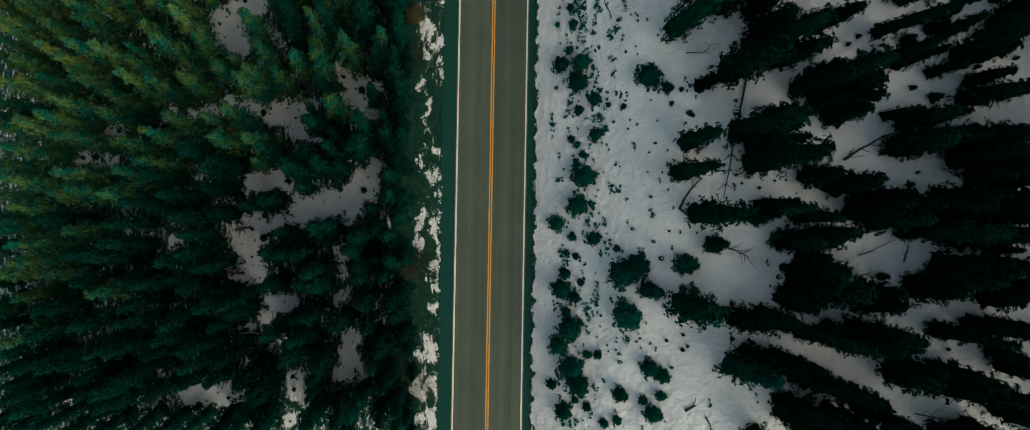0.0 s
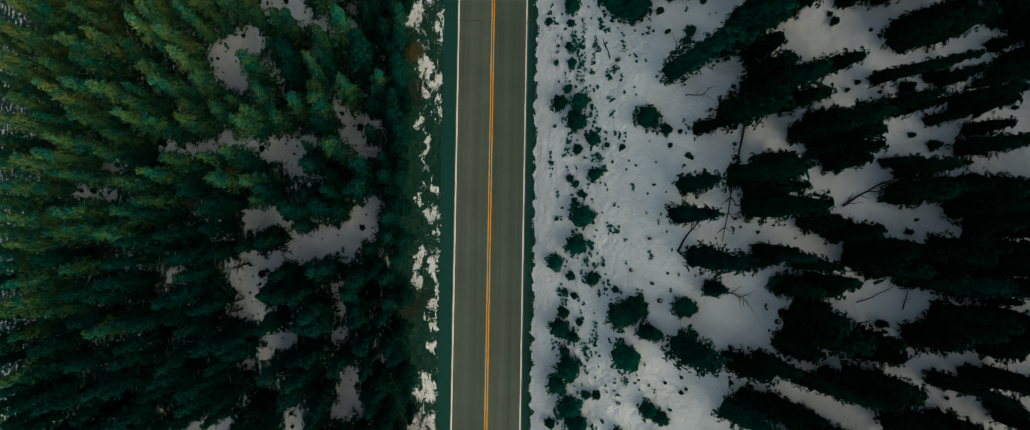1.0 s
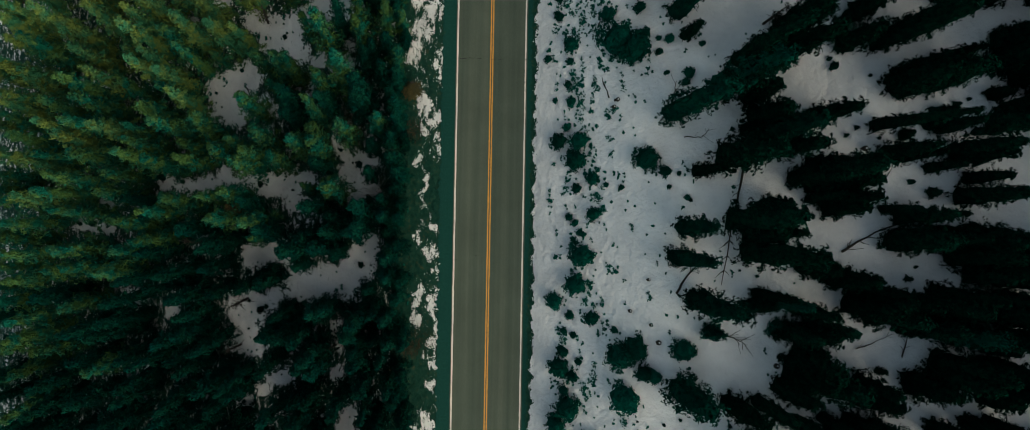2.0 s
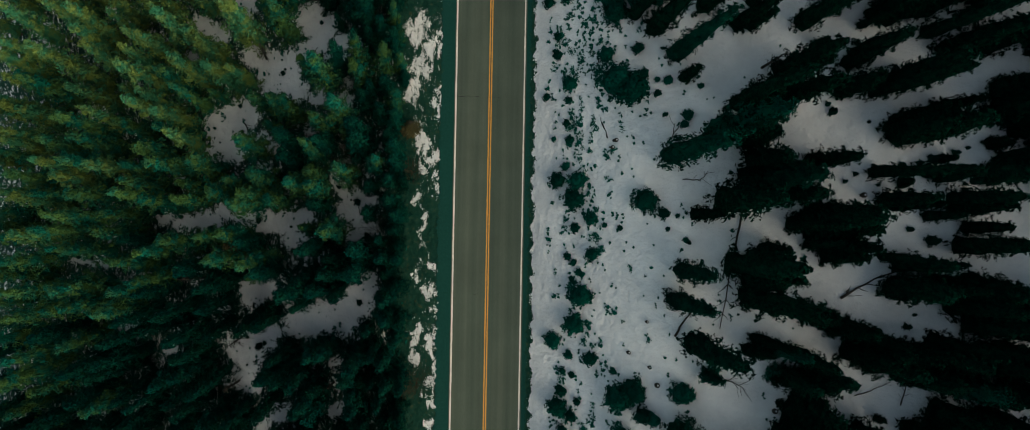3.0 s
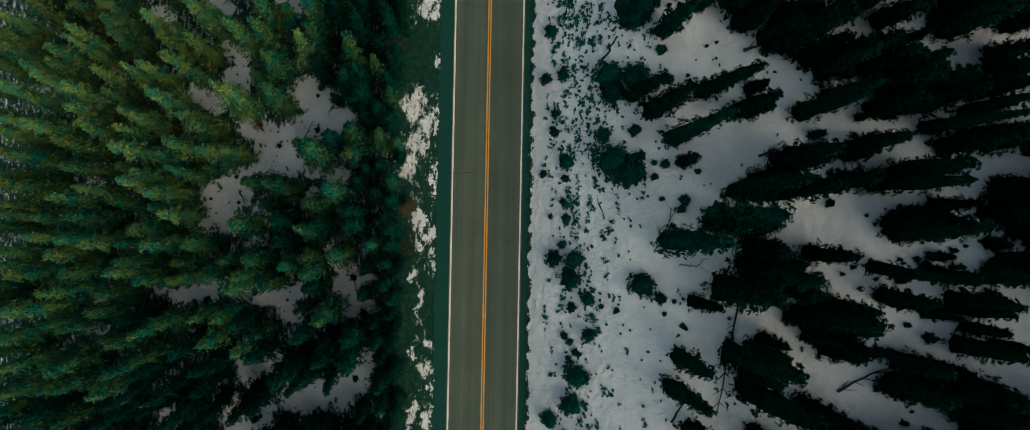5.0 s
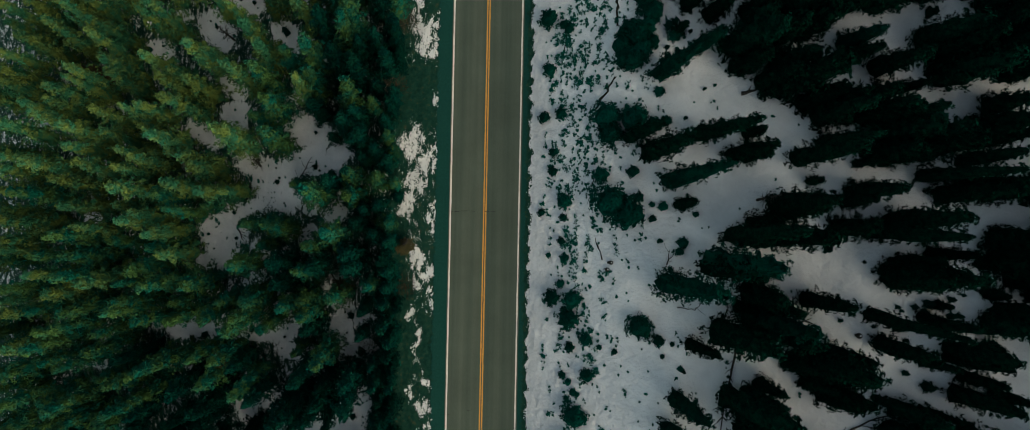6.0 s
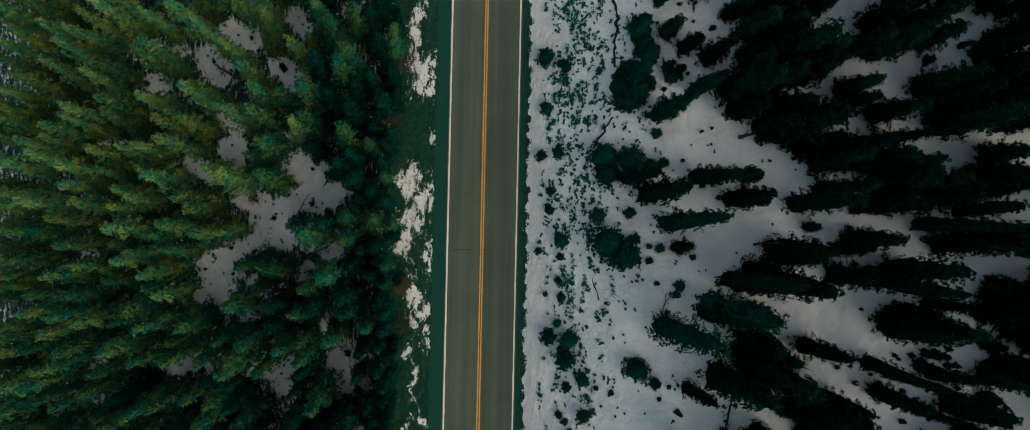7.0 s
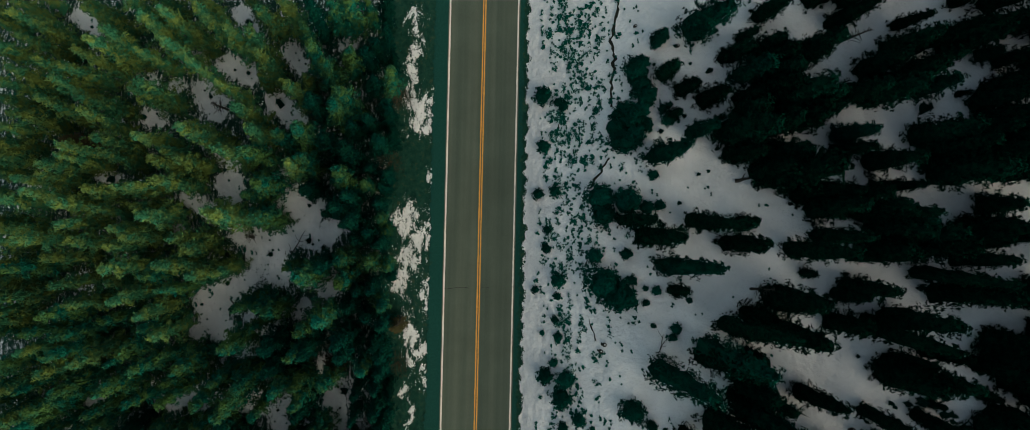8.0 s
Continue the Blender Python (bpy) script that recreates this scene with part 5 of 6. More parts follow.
uphill_spruce(33.45, 36.85, 7.0, 1.33)
uphill_spruce(33.53, 0.05, 7.6, 1.21)
uphill_spruce(33.54, 24.68, 4.2, 0.72)
uphill_spruce(33.55, 10.33, 4.8, 0.90)
uphill_spruce(33.56, 28.80, 5.1, 0.80)
uphill_spruce(33.76, 25.34, 6.5, 0.99)
uphill_spruce(33.83, 3.15, 7.9, 1.14)
uphill_spruce(34.08, -4.25, 7.8, 1.33)
uphill_spruce(34.09, 29.64, 8.0, 1.35)
uphill_spruce(34.13, -3.94, 4.3, 0.80)
uphill_spruce(34.15, 0.74, 8.2, 1.46)
uphill_spruce(34.26, -8.72, 6.5, 1.03)
uphill_spruce(34.30, 37.24, 6.4, 1.18)
uphill_spruce(34.31, 35.25, 8.1, 1.57)
uphill_spruce(34.32, 28.57, 4.8, 0.94)
uphill_spruce(34.34, -5.94, 7.2, 1.08)
uphill_spruce(34.40, -2.96, 3.8, 0.68)
uphill_spruce(28.42, -17.48, 7.4, 1.39)
uphill_spruce(34.69, -15.27, 7.5, 1.10)
uphill_spruce(34.74, 19.23, 8.2, 1.07)
uphill_spruce(34.75, 45.13, 6.0, 1.06)
uphill_spruce(34.77, 35.34, 7.6, 1.42)
uphill_spruce(34.82, -0.46, 7.1, 1.09)
uphill_spruce(34.84, 36.31, 7.1, 1.13)
uphill_spruce(34.89, 34.57, 5.5, 0.86)
uphill_spruce(34.91, 24.74, 7.5, 1.45)
uphill_spruce(34.92, -11.96, 6.7, 0.97)
uphill_spruce(35.19, 1.18, 5.2, 0.74)
uphill_spruce(35.26, -14.47, 4.6, 0.64)
uphill_spruce(35.27, 38.13, 7.6, 1.20)
uphill_spruce(35.36, -15.53, 9.4, 1.30)
uphill_spruce(35.39, 9.12, 4.3, 0.79)
uphill_spruce(23.96, -17.80, 6.1, 1.60)
uphill_spruce(35.41, 2.39, 5.6, 1.08)
uphill_spruce(35.42, 0.72, 5.8, 1.11)
uphill_spruce(26.96, 48.81, 8.3, 1.53)
uphill_spruce(35.44, 19.74, 7.3, 1.32)
uphill_spruce(35.45, 21.45, 6.0, 0.77)
uphill_spruce(35.45, 20.65, 4.6, 0.69)
uphill_spruce(35.47, 3.42, 4.8, 0.81)
uphill_spruce(35.48, -1.73, 5.8, 1.04)
uphill_spruce(32.17, -17.12, 7.3, 1.21)
uphill_spruce(35.66, 28.95, 5.9, 0.93)
uphill_spruce(35.70, 14.54, 6.2, 1.15)
uphill_spruce(35.70, 4.19, 4.6, 0.76)
uphill_spruce(35.70, 40.16, 10.2, 1.55)
uphill_spruce(35.72, 15.49, 8.2, 1.40)
uphill_spruce(35.77, -5.86, 10.0, 1.49)
uphill_spruce(35.63, 47.05, 10.0, 1.31)
uphill_spruce(31.17, -17.59, 7.6, 1.34)
uphill_spruce(28.04, 49.01, 5.2, 0.90)
uphill_spruce(24.52, 49.02, 5.4, 1.35)
uphill_spruce(33.95, 47.73, 6.7, 1.03)
uphill_spruce(36.25, 4.44, 6.2, 1.07)
uphill_spruce(25.28, 49.10, 8.1, 1.20)
uphill_spruce(36.31, 33.96, 7.0, 1.22)
uphill_spruce(36.37, 37.95, 7.0, 1.35)
uphill_spruce(36.37, 40.56, 8.4, 1.48)
uphill_spruce(36.39, 18.64, 8.5, 1.34)
uphill_spruce(36.52, 14.58, 5.9, 0.86)
uphill_spruce(36.66, 33.62, 4.6, 0.75)
uphill_spruce(36.66, 18.94, 8.3, 1.18)
uphill_spruce(25.34, 49.40, 6.0, 0.91)
uphill_spruce(37.24, 24.90, 7.2, 1.18)
uphill_spruce(37.48, 14.90, 6.5, 0.97)
uphill_spruce(37.53, 20.82, 9.8, 1.29)
uphill_spruce(37.55, -9.58, 8.4, 1.30)
uphill_spruce(37.56, 18.25, 8.3, 1.49)
uphill_spruce(37.57, 24.81, 7.3, 1.29)
uphill_spruce(37.57, 37.77, 8.1, 1.22)
uphill_spruce(37.66, 24.82, 10.2, 1.67)
uphill_spruce(37.75, 16.77, 5.5, 1.05)
uphill_spruce(37.90, 24.21, 5.8, 0.91)
uphill_spruce(37.99, 5.02, 9.3, 1.37)
uphill_spruce(38.15, 42.32, 10.3, 1.49)
uphill_spruce(38.28, 21.97, 10.3, 1.54)
uphill_spruce(38.29, 35.66, 9.0, 1.47)
uphill_spruce(38.50, 13.50, 8.3, 1.27)
uphill_spruce(38.67, 44.56, 10.3, 1.43)
uphill_spruce(31.07, 49.54, 7.1, 1.11)
uphill_spruce(38.70, -5.76, 10.5, 1.65)
uphill_spruce(34.19, 48.56, 7.2, 1.36)
uphill_spruce(38.90, 24.46, 10.4, 1.36)
uphill_spruce(39.00, -7.13, 8.3, 1.12)
uphill_spruce(39.00, -13.68, 9.7, 1.31)
uphill_spruce(39.13, 33.60, 10.4, 1.56)
uphill_spruce(39.37, -2.29, 8.4, 1.36)
uphill_spruce(39.15, 47.08, 8.1, 1.14)
uphill_spruce(39.58, 27.12, 7.9, 1.27)
uphill_spruce(39.92, 46.86, 9.3, 1.54)
uphill_spruce(40.10, 7.85, 9.0, 1.34)
uphill_spruce(40.17, 10.72, 10.2, 1.46)
uphill_spruce(40.43, 11.82, 10.4, 1.63)
uphill_spruce(40.50, 39.31, 10.4, 1.45)
uphill_spruce(40.52, -7.40, 9.2, 1.43)
uphill_spruce(40.52, 35.77, 8.0, 1.19)
uphill_spruce(40.67, 14.09, 7.5, 1.05)
uphill_spruce(40.67, 18.64, 10.3, 1.59)
uphill_spruce(40.67, 2.58, 8.9, 1.39)
uphill_spruce(40.69, -3.51, 9.0, 1.26)
uphill_spruce(40.71, 45.07, 9.4, 1.33)
uphill_spruce(40.89, 20.06, 7.9, 1.21)
uphill_spruce(41.15, -1.28, 7.5, 1.18)
uphill_spruce(41.54, -2.24, 8.4, 1.21)
uphill_spruce(41.55, 5.96, 10.5, 1.64)
uphill_spruce(36.46, 48.75, 7.7, 1.10)
uphill_spruce(41.78, 6.86, 8.9, 1.21)
uphill_spruce(37.22, 48.61, 6.3, 0.95)
uphill_spruce(27.98, 51.13, 6.9, 1.32)
uphill_spruce(42.68, 37.13, 8.8, 1.24)
uphill_spruce(42.80, 37.44, 10.3, 1.52)
uphill_spruce(42.88, 1.54, 7.7, 1.27)
uphill_spruce(43.06, 21.16, 8.8, 1.41)
uphill_spruce(43.13, 3.78, 9.8, 1.55)
uphill_spruce(43.22, 35.03, 9.9, 1.39)
uphill_spruce(43.23, -5.12, 9.4, 1.51)
uphill_spruce(43.30, 12.15, 8.8, 1.30)
uphill_spruce(43.31, 31.52, 9.5, 1.27)
uphill_spruce(43.33, -4.69, 8.7, 1.28)
uphill_spruce(43.33, -13.82, 8.6, 1.26)
uphill_spruce(37.57, 48.96, 6.3, 1.08)
uphill_spruce(29.42, 51.51, 5.1, 0.93)
uphill_spruce(43.63, 10.54, 7.7, 1.14)
uphill_spruce(43.63, -3.98, 8.1, 1.31)
uphill_spruce(43.84, 39.82, 10.3, 1.34)
uphill_spruce(44.15, 11.15, 8.3, 1.10)
uphill_spruce(44.30, 30.65, 8.2, 1.34)
uphill_spruce(44.51, -14.92, 9.4, 1.33)
uphill_spruce(25.03, 51.88, 7.2, 1.27)
uphill_spruce(38.78, -18.07, 9.8, 1.39)
uphill_spruce(45.04, 2.23, 8.5, 1.37)
uphill_spruce(45.08, 39.62, 7.6, 1.24)
uphill_spruce(45.19, 43.19, 9.0, 1.32)
uphill_spruce(45.32, 35.15, 8.1, 1.12)
uphill_spruce(45.50, 8.94, 9.4, 1.27)
uphill_spruce(45.53, 6.49, 9.8, 1.58)
uphill_spruce(45.86, 40.80, 8.9, 1.39)
uphill_spruce(45.95, -13.93, 7.8, 1.14)
uphill_spruce(44.43, 48.05, 9.0, 1.22)
uphill_spruce(45.98, -17.27, 9.9, 1.60)
uphill_spruce(38.20, 51.26, 9.7, 1.37)
uphill_spruce(39.17, 52.31, 8.9, 1.46)
uphill_spruce(44.97, -20.43, 9.2, 1.42)
uphill_spruce(43.93, 52.12, 8.7, 1.14)
seedling(25.04, 20.74, 0.32)
seedling(25.42, 20.14, 0.43)
seedling(26.14, 14.18, 0.27)
seedling(26.78, 14.77, 0.32)
seedling(28.00, 14.64, 0.38)
seedling(28.17, 13.81, 0.22)
seedling(29.98, 15.19, 0.22)
seedling(31.37, 15.29, 0.27)
seedling(33.41, 14.98, 0.38)
seedling(33.49, 14.45, 0.27)
seedling(33.60, 13.76, 0.22)
seedling(34.71, 14.87, 0.22)
seedling(35.57, 13.01, 0.27)
seedling(35.20, 18.40, 0.32)
seedling(35.69, 18.46, 0.32)
seedling(19.74, 2.19, 0.22)
seedling(20.88, 2.77, 0.16)
seedling(18.51, 2.65, 0.16)
seedling(30.15, 2.23, 0.32)
seedling(30.52, 3.19, 0.16)
seedling(19.92, -0.79, 0.22)
seedling(30.89, -9.75, 0.27)
seedling(32.10, -10.95, 0.22)
seedling(18.16, 15.14, 0.27)
seedling(18.28, 8.77, 0.22)
seedling(14.94, 8.91, 0.27)
seedling(17.80, -11.11, 0.27)
seedling(14.01, -10.95, 0.22)
seedling(12.78, -11.57, 0.22)
seedling(13.99, -12.33, 0.27)
seedling(14.38, -11.98, 0.22)
seedling(10.72, -11.56, 0.16)
seedling(30.35, 10.15, 0.32)
seedling(31.55, 9.24, 0.65)
seedling(29.96, 2.26, 0.38)
seedling(30.61, 3.26, 0.16)
seedling(34.34, 6.50, 0.22)
seedling(35.19, 6.45, 0.16)
seedling(35.41, 12.98, 0.27)
seedling(36.51, 11.97, 0.27)
seedling(34.99, 14.01, 0.22)
seedling(25.30, 20.08, 0.48)
seedling(32.22, 16.00, 0.32)
seedling(31.64, 15.69, 0.38)
seedling(32.98, 16.25, 0.38)
seedling(30.82, 15.48, 0.27)
seedling(33.74, 16.60, 0.22)
seedling(31.91, 39.20, 0.65)
seedling(34.01, 41.46, 0.16)
seedling(29.75, 15.48, 0.27)
seedling(30.80, 15.55, 0.32)
seedling(31.61, 15.88, 0.48)
seedling(32.98, 14.95, 0.48)
seedling(34.15, 14.02, 0.54)
seedling(34.96, 12.81, 0.54)
seedling(33.53, 13.21, 0.32)
seedling(34.10, 11.47, 0.32)
seedling(30.26, 10.18, 0.32)
seedling(27.72, 19.07, 0.22)
seedling(17.48, 34.62, 0.22)
seedling(13.32, 34.35, 0.48)
seedling(15.16, 31.80, 0.27)
seedling(14.38, 40.69, 0.48)
seedling(10.07, 40.02, 0.65)
seedling(15.59, 39.66, 0.27)
seedling(16.67, 34.36, 0.22)
seedling(16.06, 44.37, 0.22)
seedling(14.95, 46.14, 0.22)
seedling(13.24, 44.59, 0.22)
seedling(17.90, 47.04, 0.32)
seedling(17.46, 43.58, 0.38)
seedling(19.09, 42.89, 0.43)
seedling(13.71, 38.34, 0.32)
young_fir(11.43, 12.76, 1.52)
young_fir(12.91, 11.57, 0.76)
young_fir(14.04, 11.34, 0.30)
young_fir(14.17, -4.58, 1.37)
young_fir(21.24, -2.34, 1.22)
young_fir(16.33, -2.79, 1.14)
young_fir(9.06, -5.53, 1.67)
young_fir(10.33, -4.87, 1.67)
young_fir(11.10, -6.94, 1.06)
young_fir(9.52, -9.47, 1.90)
young_fir(11.89, -7.20, 0.91)
young_fir(11.39, -14.15, 1.14)
young_fir(12.40, -14.76, 0.99)
young_fir(11.68, -18.35, 1.14)
young_fir(12.31, -16.65, 0.68)
young_fir(10.96, -17.26, 0.61)
young_fir(9.11, -16.88, 0.99)
young_fir(8.85, -19.37, 0.61)
young_fir(4.31, 14.91, 1.06)
young_fir(6.04, 14.88, 1.22)
young_fir(5.07, 16.31, 0.61)
young_fir(5.70, 12.99, 1.37)
young_fir(7.24, 11.09, 0.91)
young_fir(5.84, 10.20, 0.68)
young_fir(8.33, 10.48, 0.38)
young_fir(9.54, 10.20, 0.38)
young_fir(7.24, 7.71, 0.91)
young_fir(5.23, 7.41, 0.53)
young_fir(5.73, 6.85, 0.46)
young_fir(6.17, 5.87, 0.46)
young_fir(5.57, 5.25, 0.38)
young_fir(6.45, 5.73, 0.38)
young_fir(6.22, 3.73, 1.52)
young_fir(5.67, 0.91, 1.44)
young_fir(3.88, -0.88, 1.14)
young_fir(7.04, -2.27, 0.99)
young_fir(5.26, -2.15, 0.61)
young_fir(8.90, -3.24, 0.46)
young_fir(4.77, -3.77, 0.46)
young_fir(5.54, -4.07, 0.46)
young_fir(4.57, -5.72, 0.76)
young_fir(4.25, -7.33, 1.37)
young_fir(5.39, -8.04, 0.76)
young_fir(5.96, -6.60, 0.53)
young_fir(4.67, -9.55, 0.68)
young_fir(4.94, -11.13, 1.67)
young_fir(3.95, -12.83, 1.22)
young_fir(5.04, -14.94, 1.67)
young_fir(5.59, -16.43, 1.52)
young_fir(7.28, -13.40, 0.61)
young_fir(3.40, -16.75, 0.76)
young_fir(4.38, -19.16, 1.22)
young_fir(6.48, -13.49, 0.61)
young_fir(6.35, -18.50, 0.61)
young_fir(5.38, -18.04, 0.46)
young_fir(7.79, -19.83, 0.61)
young_fir(5.20, 20.52, 0.53)
young_fir(5.48, 18.86, 0.61)
young_fir(4.09, 19.07, 0.38)
young_fir(14.70, 9.13, 0.38)
young_fir(13.31, 10.14, 0.30)
young_fir(12.04, 42.77, 1.29)
young_fir(10.70, 40.42, 1.14)
young_fir(12.01, 40.32, 1.22)
young_fir(10.09, 39.01, 1.22)
young_fir(11.49, 38.11, 1.52)
young_fir(12.54, 38.95, 0.91)
young_fir(10.48, 38.19, 1.06)
young_fir(4.07, 42.66, 1.22)
young_fir(5.43, 41.85, 0.61)
young_fir(5.88, 41.47, 0.68)
young_fir(4.16, 37.60, 0.91)
young_fir(3.70, 32.85, 0.76)
young_fir(5.14, 33.14, 0.76)
young_fir(8.47, 26.85, 0.99)
young_fir(5.43, 24.39, 0.99)
young_fir(4.42, 27.42, 0.68)
young_fir(4.48, 29.25, 0.61)
young_fir(3.46, 23.33, 0.53)
young_fir(5.35, 22.78, 0.53)
young_fir(8.92, 32.40, 1.82)
young_fir(11.05, 32.06, 1.67)
young_fir(9.19, 30.84, 1.67)
young_fir(12.63, 31.44, 0.91)
young_fir(13.62, 31.60, 0.68)
young_fir(9.30, 24.23, 2.20)
young_fir(10.48, 23.17, 2.05)
young_fir(11.13, 27.12, 0.76)
young_fir(11.51, 24.65, 0.68)
young_fir(13.40, 23.81, 0.61)
young_fir(12.58, 23.96, 0.38)
young_fir(11.34, 23.41, 0.38)
young_fir(12.56, 22.68, 0.46)
young_fir(14.90, 20.49, 0.68)
young_fir(14.67, 19.68, 0.53)
young_fir(15.94, 23.06, 0.38)
young_fir(11.77, 43.89, 1.37)
young_fir(12.56, 41.68, 1.37)
young_fir(11.19, 39.63, 1.67)
young_fir(10.22, 37.58, 1.06)
young_fir(10.98, 37.53, 1.52)
young_fir(13.42, 46.49, 0.61)
young_fir(13.94, 47.03, 0.76)
young_fir(14.35, 39.44, 0.91)
young_fir(13.88, 40.37, 0.61)
young_fir(13.09, 34.42, 0.61)
dying_pine(-42.34, 37.92, 7.5, 1.50)
dying_pine(-45.32, 38.81, 6.5, 1.20)
dying_pine(-27.72, 8.12, 7.0, 1.10)
dying_pine(-10.05, 19.96, 3.5, 1.20)
dying_pine(-18.22, 40.86, 5.0, 1.20)
dying_pine(-16.33, 15.78, 5.0, 1.30)


def clearing_seedlings():
    """Young firs coming up in the open patches below the road."""
    rng = random.Random(21)
    for x0, y0, r0 in CLEARINGS:
        if rng.random() < 0.4:
            a, q = rng.uniform(0, 6.28), r0 * rng.uniform(0.2, 0.9)
            r = 0.14 + 0.5 * rng.random() ** 2.5
            plant(SPROUTS[rng.randrange(3)], x0 + q * math.cos(a), y0 + q * math.sin(a), r * rng.uniform(1.6, 2.8), r, rng.uniform(0, 6.28), 2.0, 1.0)


clearing_seedlings()


# ---- the forest going on beyond the slopes by the road ----
def uphill_stand():
    """The spruces furthest up the slope, joined."""
    vs, fs, n = [], [], 0
    for i, (x, y, h, r) in enumerate(UPHILL_STAND):
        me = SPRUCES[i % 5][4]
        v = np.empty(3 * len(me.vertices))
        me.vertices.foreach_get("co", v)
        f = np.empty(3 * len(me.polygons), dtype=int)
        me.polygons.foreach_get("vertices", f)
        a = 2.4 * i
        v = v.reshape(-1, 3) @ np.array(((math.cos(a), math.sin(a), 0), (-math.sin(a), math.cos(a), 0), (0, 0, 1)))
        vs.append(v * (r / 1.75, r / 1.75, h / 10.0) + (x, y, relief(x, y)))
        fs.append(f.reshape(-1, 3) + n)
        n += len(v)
    tagged(new("spruce_stand", mesh("spruce_stand", np.concatenate(vs), np.concatenate(fs), NEEDLES_BACKLIT)), "close stand of spruces up the snowy slope, coloured as if backlit", "forest", kind="stuff")


uphill_stand()


def far_forest():
    rng = np.random.default_rng(8)
    vs, fs, n = [], [], 0
    spots = []
    while len(spots) < 1300:
        x, y = rng.uniform(-170, 150), rng.uniform(-130, 170)
        d = x - road_centre(y)
        if -10 < d < 24 or (-74 < x < 45 and -30 < y < 62):
            continue
        spots.append((x, y))
    for x, y in spots:
        h = rng.uniform(7, 11) 
        v, f = loose_crown(rng, h, h * rng.uniform(0.14, 0.2))
        vs.append(v + (x, y, relief(x, y)))
        fs.append(f + n)
        n += len(v)
    tagged(new("forest", mesh("forest", np.concatenate(vs), np.concatenate(fs), NEEDLES)), "dark conifer forest covering the slopes further off", "forest", kind="stuff")


far_forest()


# ---- low scrub on the bank above the road ----
def scrub_patch(name, label, seed, count, place, size, mat):
    """Clumps of small blades, drawn out along the slope."""
    rng = np.random.default_rng(seed)
    cs = []
    for _ in range(count):
        x, y = place(rng)
        s = size(rng)
        n = int(6 + 95 * s)
        knots = np.cumsum(rng.normal(0, 0.7, (rng.integers(1, 7), 2)) * s * (0.42, 1.7), axis=0)
        q = knots[rng.integers(0, len(knots), n)] + rng.normal(0, 0.23, (n, 2)) * s
        z = ground_z(x + q[:, 0], y + q[:, 1]) + rng.uniform(0.04, 0.12 + 0.25 * s, n)
        cs.append(np.stack([x + q[:, 0], y + q[:, 1], z], 1))
    c = np.concatenate(cs)
    v, f = tuft_cloud(rng, c, rng.normal(0, 1, (len(c), 3)) * (1, 1.3, 0.4), 0.17, 0.15)
    return tagged(new(name, mesh(name, v, f, mat)), label, "scrub", kind="stuff")


def bank_place(rng):
    while True:
        y = rng.uniform(-26, 56)
        d = rng.normal(8.4, 1.7) if rng.random() < 0.8 else rng.uniform(5.6, 15)
        if d < 5.6:
            continue
        x = road_centre(y) + d
        n = noise.noise(Vector((x * 0.8, y * 0.28, 3.1))) + 0.6 * noise.noise(Vector((x * 2.1, y * 1.1, 7.7)))
        if n > 0.32 - 0.5 * min(1.0, max(0.0, (y - 8) / 34)) or rng.random() < 0.12:
            return x, y


scrub_patch("scrub", "dark low scrub tufts poking through the snow", 3, 1350, bank_place, lambda g: 0.05 + 0.42 * g.random() ** 3.0, SCRUB)
scrub_patch("scrub", "scattered dry tufts on the open snow slope", 5, 240, lambda g: (g.uniform(7, 24), g.uniform(-26, 56)), lambda g: 0.04 + 0.2 * g.random() ** 3, SCRUB)
scrub_patch("scrub", "thin sticks and seedlings in the clearings below the road", 6, 1000, lambda g: (g.uniform(-62, -10), g.uniform(-26, 56)), lambda g: 0.04 + 0.25 * g.random() ** 3, SCRUB)


# ---- fallen wood, cracks and bare shrubs ----
def fallen_log(points, r, label="long fallen dead trunk lying on the snow", twigs=6, seed=0, rise=0.12):
    """A trunk along the ground with stubs of branches."""
    rng = np.random.default_rng(seed)
    e = new("fallen_log")
    x0, y0 = points[0]
    e.location = (x0, y0, relief(x0, y0))
    tagged(e, label, "log")
    path = []
    for (ax, ay), (bx, by) in zip(points[:-1], points[1:]):
        for k in np.linspace(0, 1, 6)[:-1]:
            path.append((ax + (bx - ax) * k, ay + (by - ay) * k))
    path.append(points[-1])
    pts = [(x - x0 + 0.04 * rng.normal(), y - y0 + 0.04 * rng.normal(), relief(x, y) + rise - e.location[2]) for x, y in path]
    radii = [r * (1 - 0.7 * i / (len(pts) - 1)) for i in range(len(pts))]
    part("trunk", tube(pts, radii, DEADWOOD), e)
    for i in range(twigs):
        k = rng.integers(1, len(pts) - 1)
        p, q = np.array(pts[k]), np.array(pts[k + 1]) - np.array(pts[k])
        q = q / np.linalg.norm(q)
        s = np.array((-q[1], q[0], 0)) * rng.choice((-1, 1))
        ln = rng.uniform(0.4, 1.3)
        way = q * 0.7 + s * 0.8 + (0, 0, rng.uniform(0.0, 0.4))
        part("branch", tube([p, p + way * ln * 0.5 + 0.05 * rng.normal(size=3), p + way * ln], (r * 0.35, r * 0.25, 0.012), DEADWOOD, "branch", 5), e)
    return e


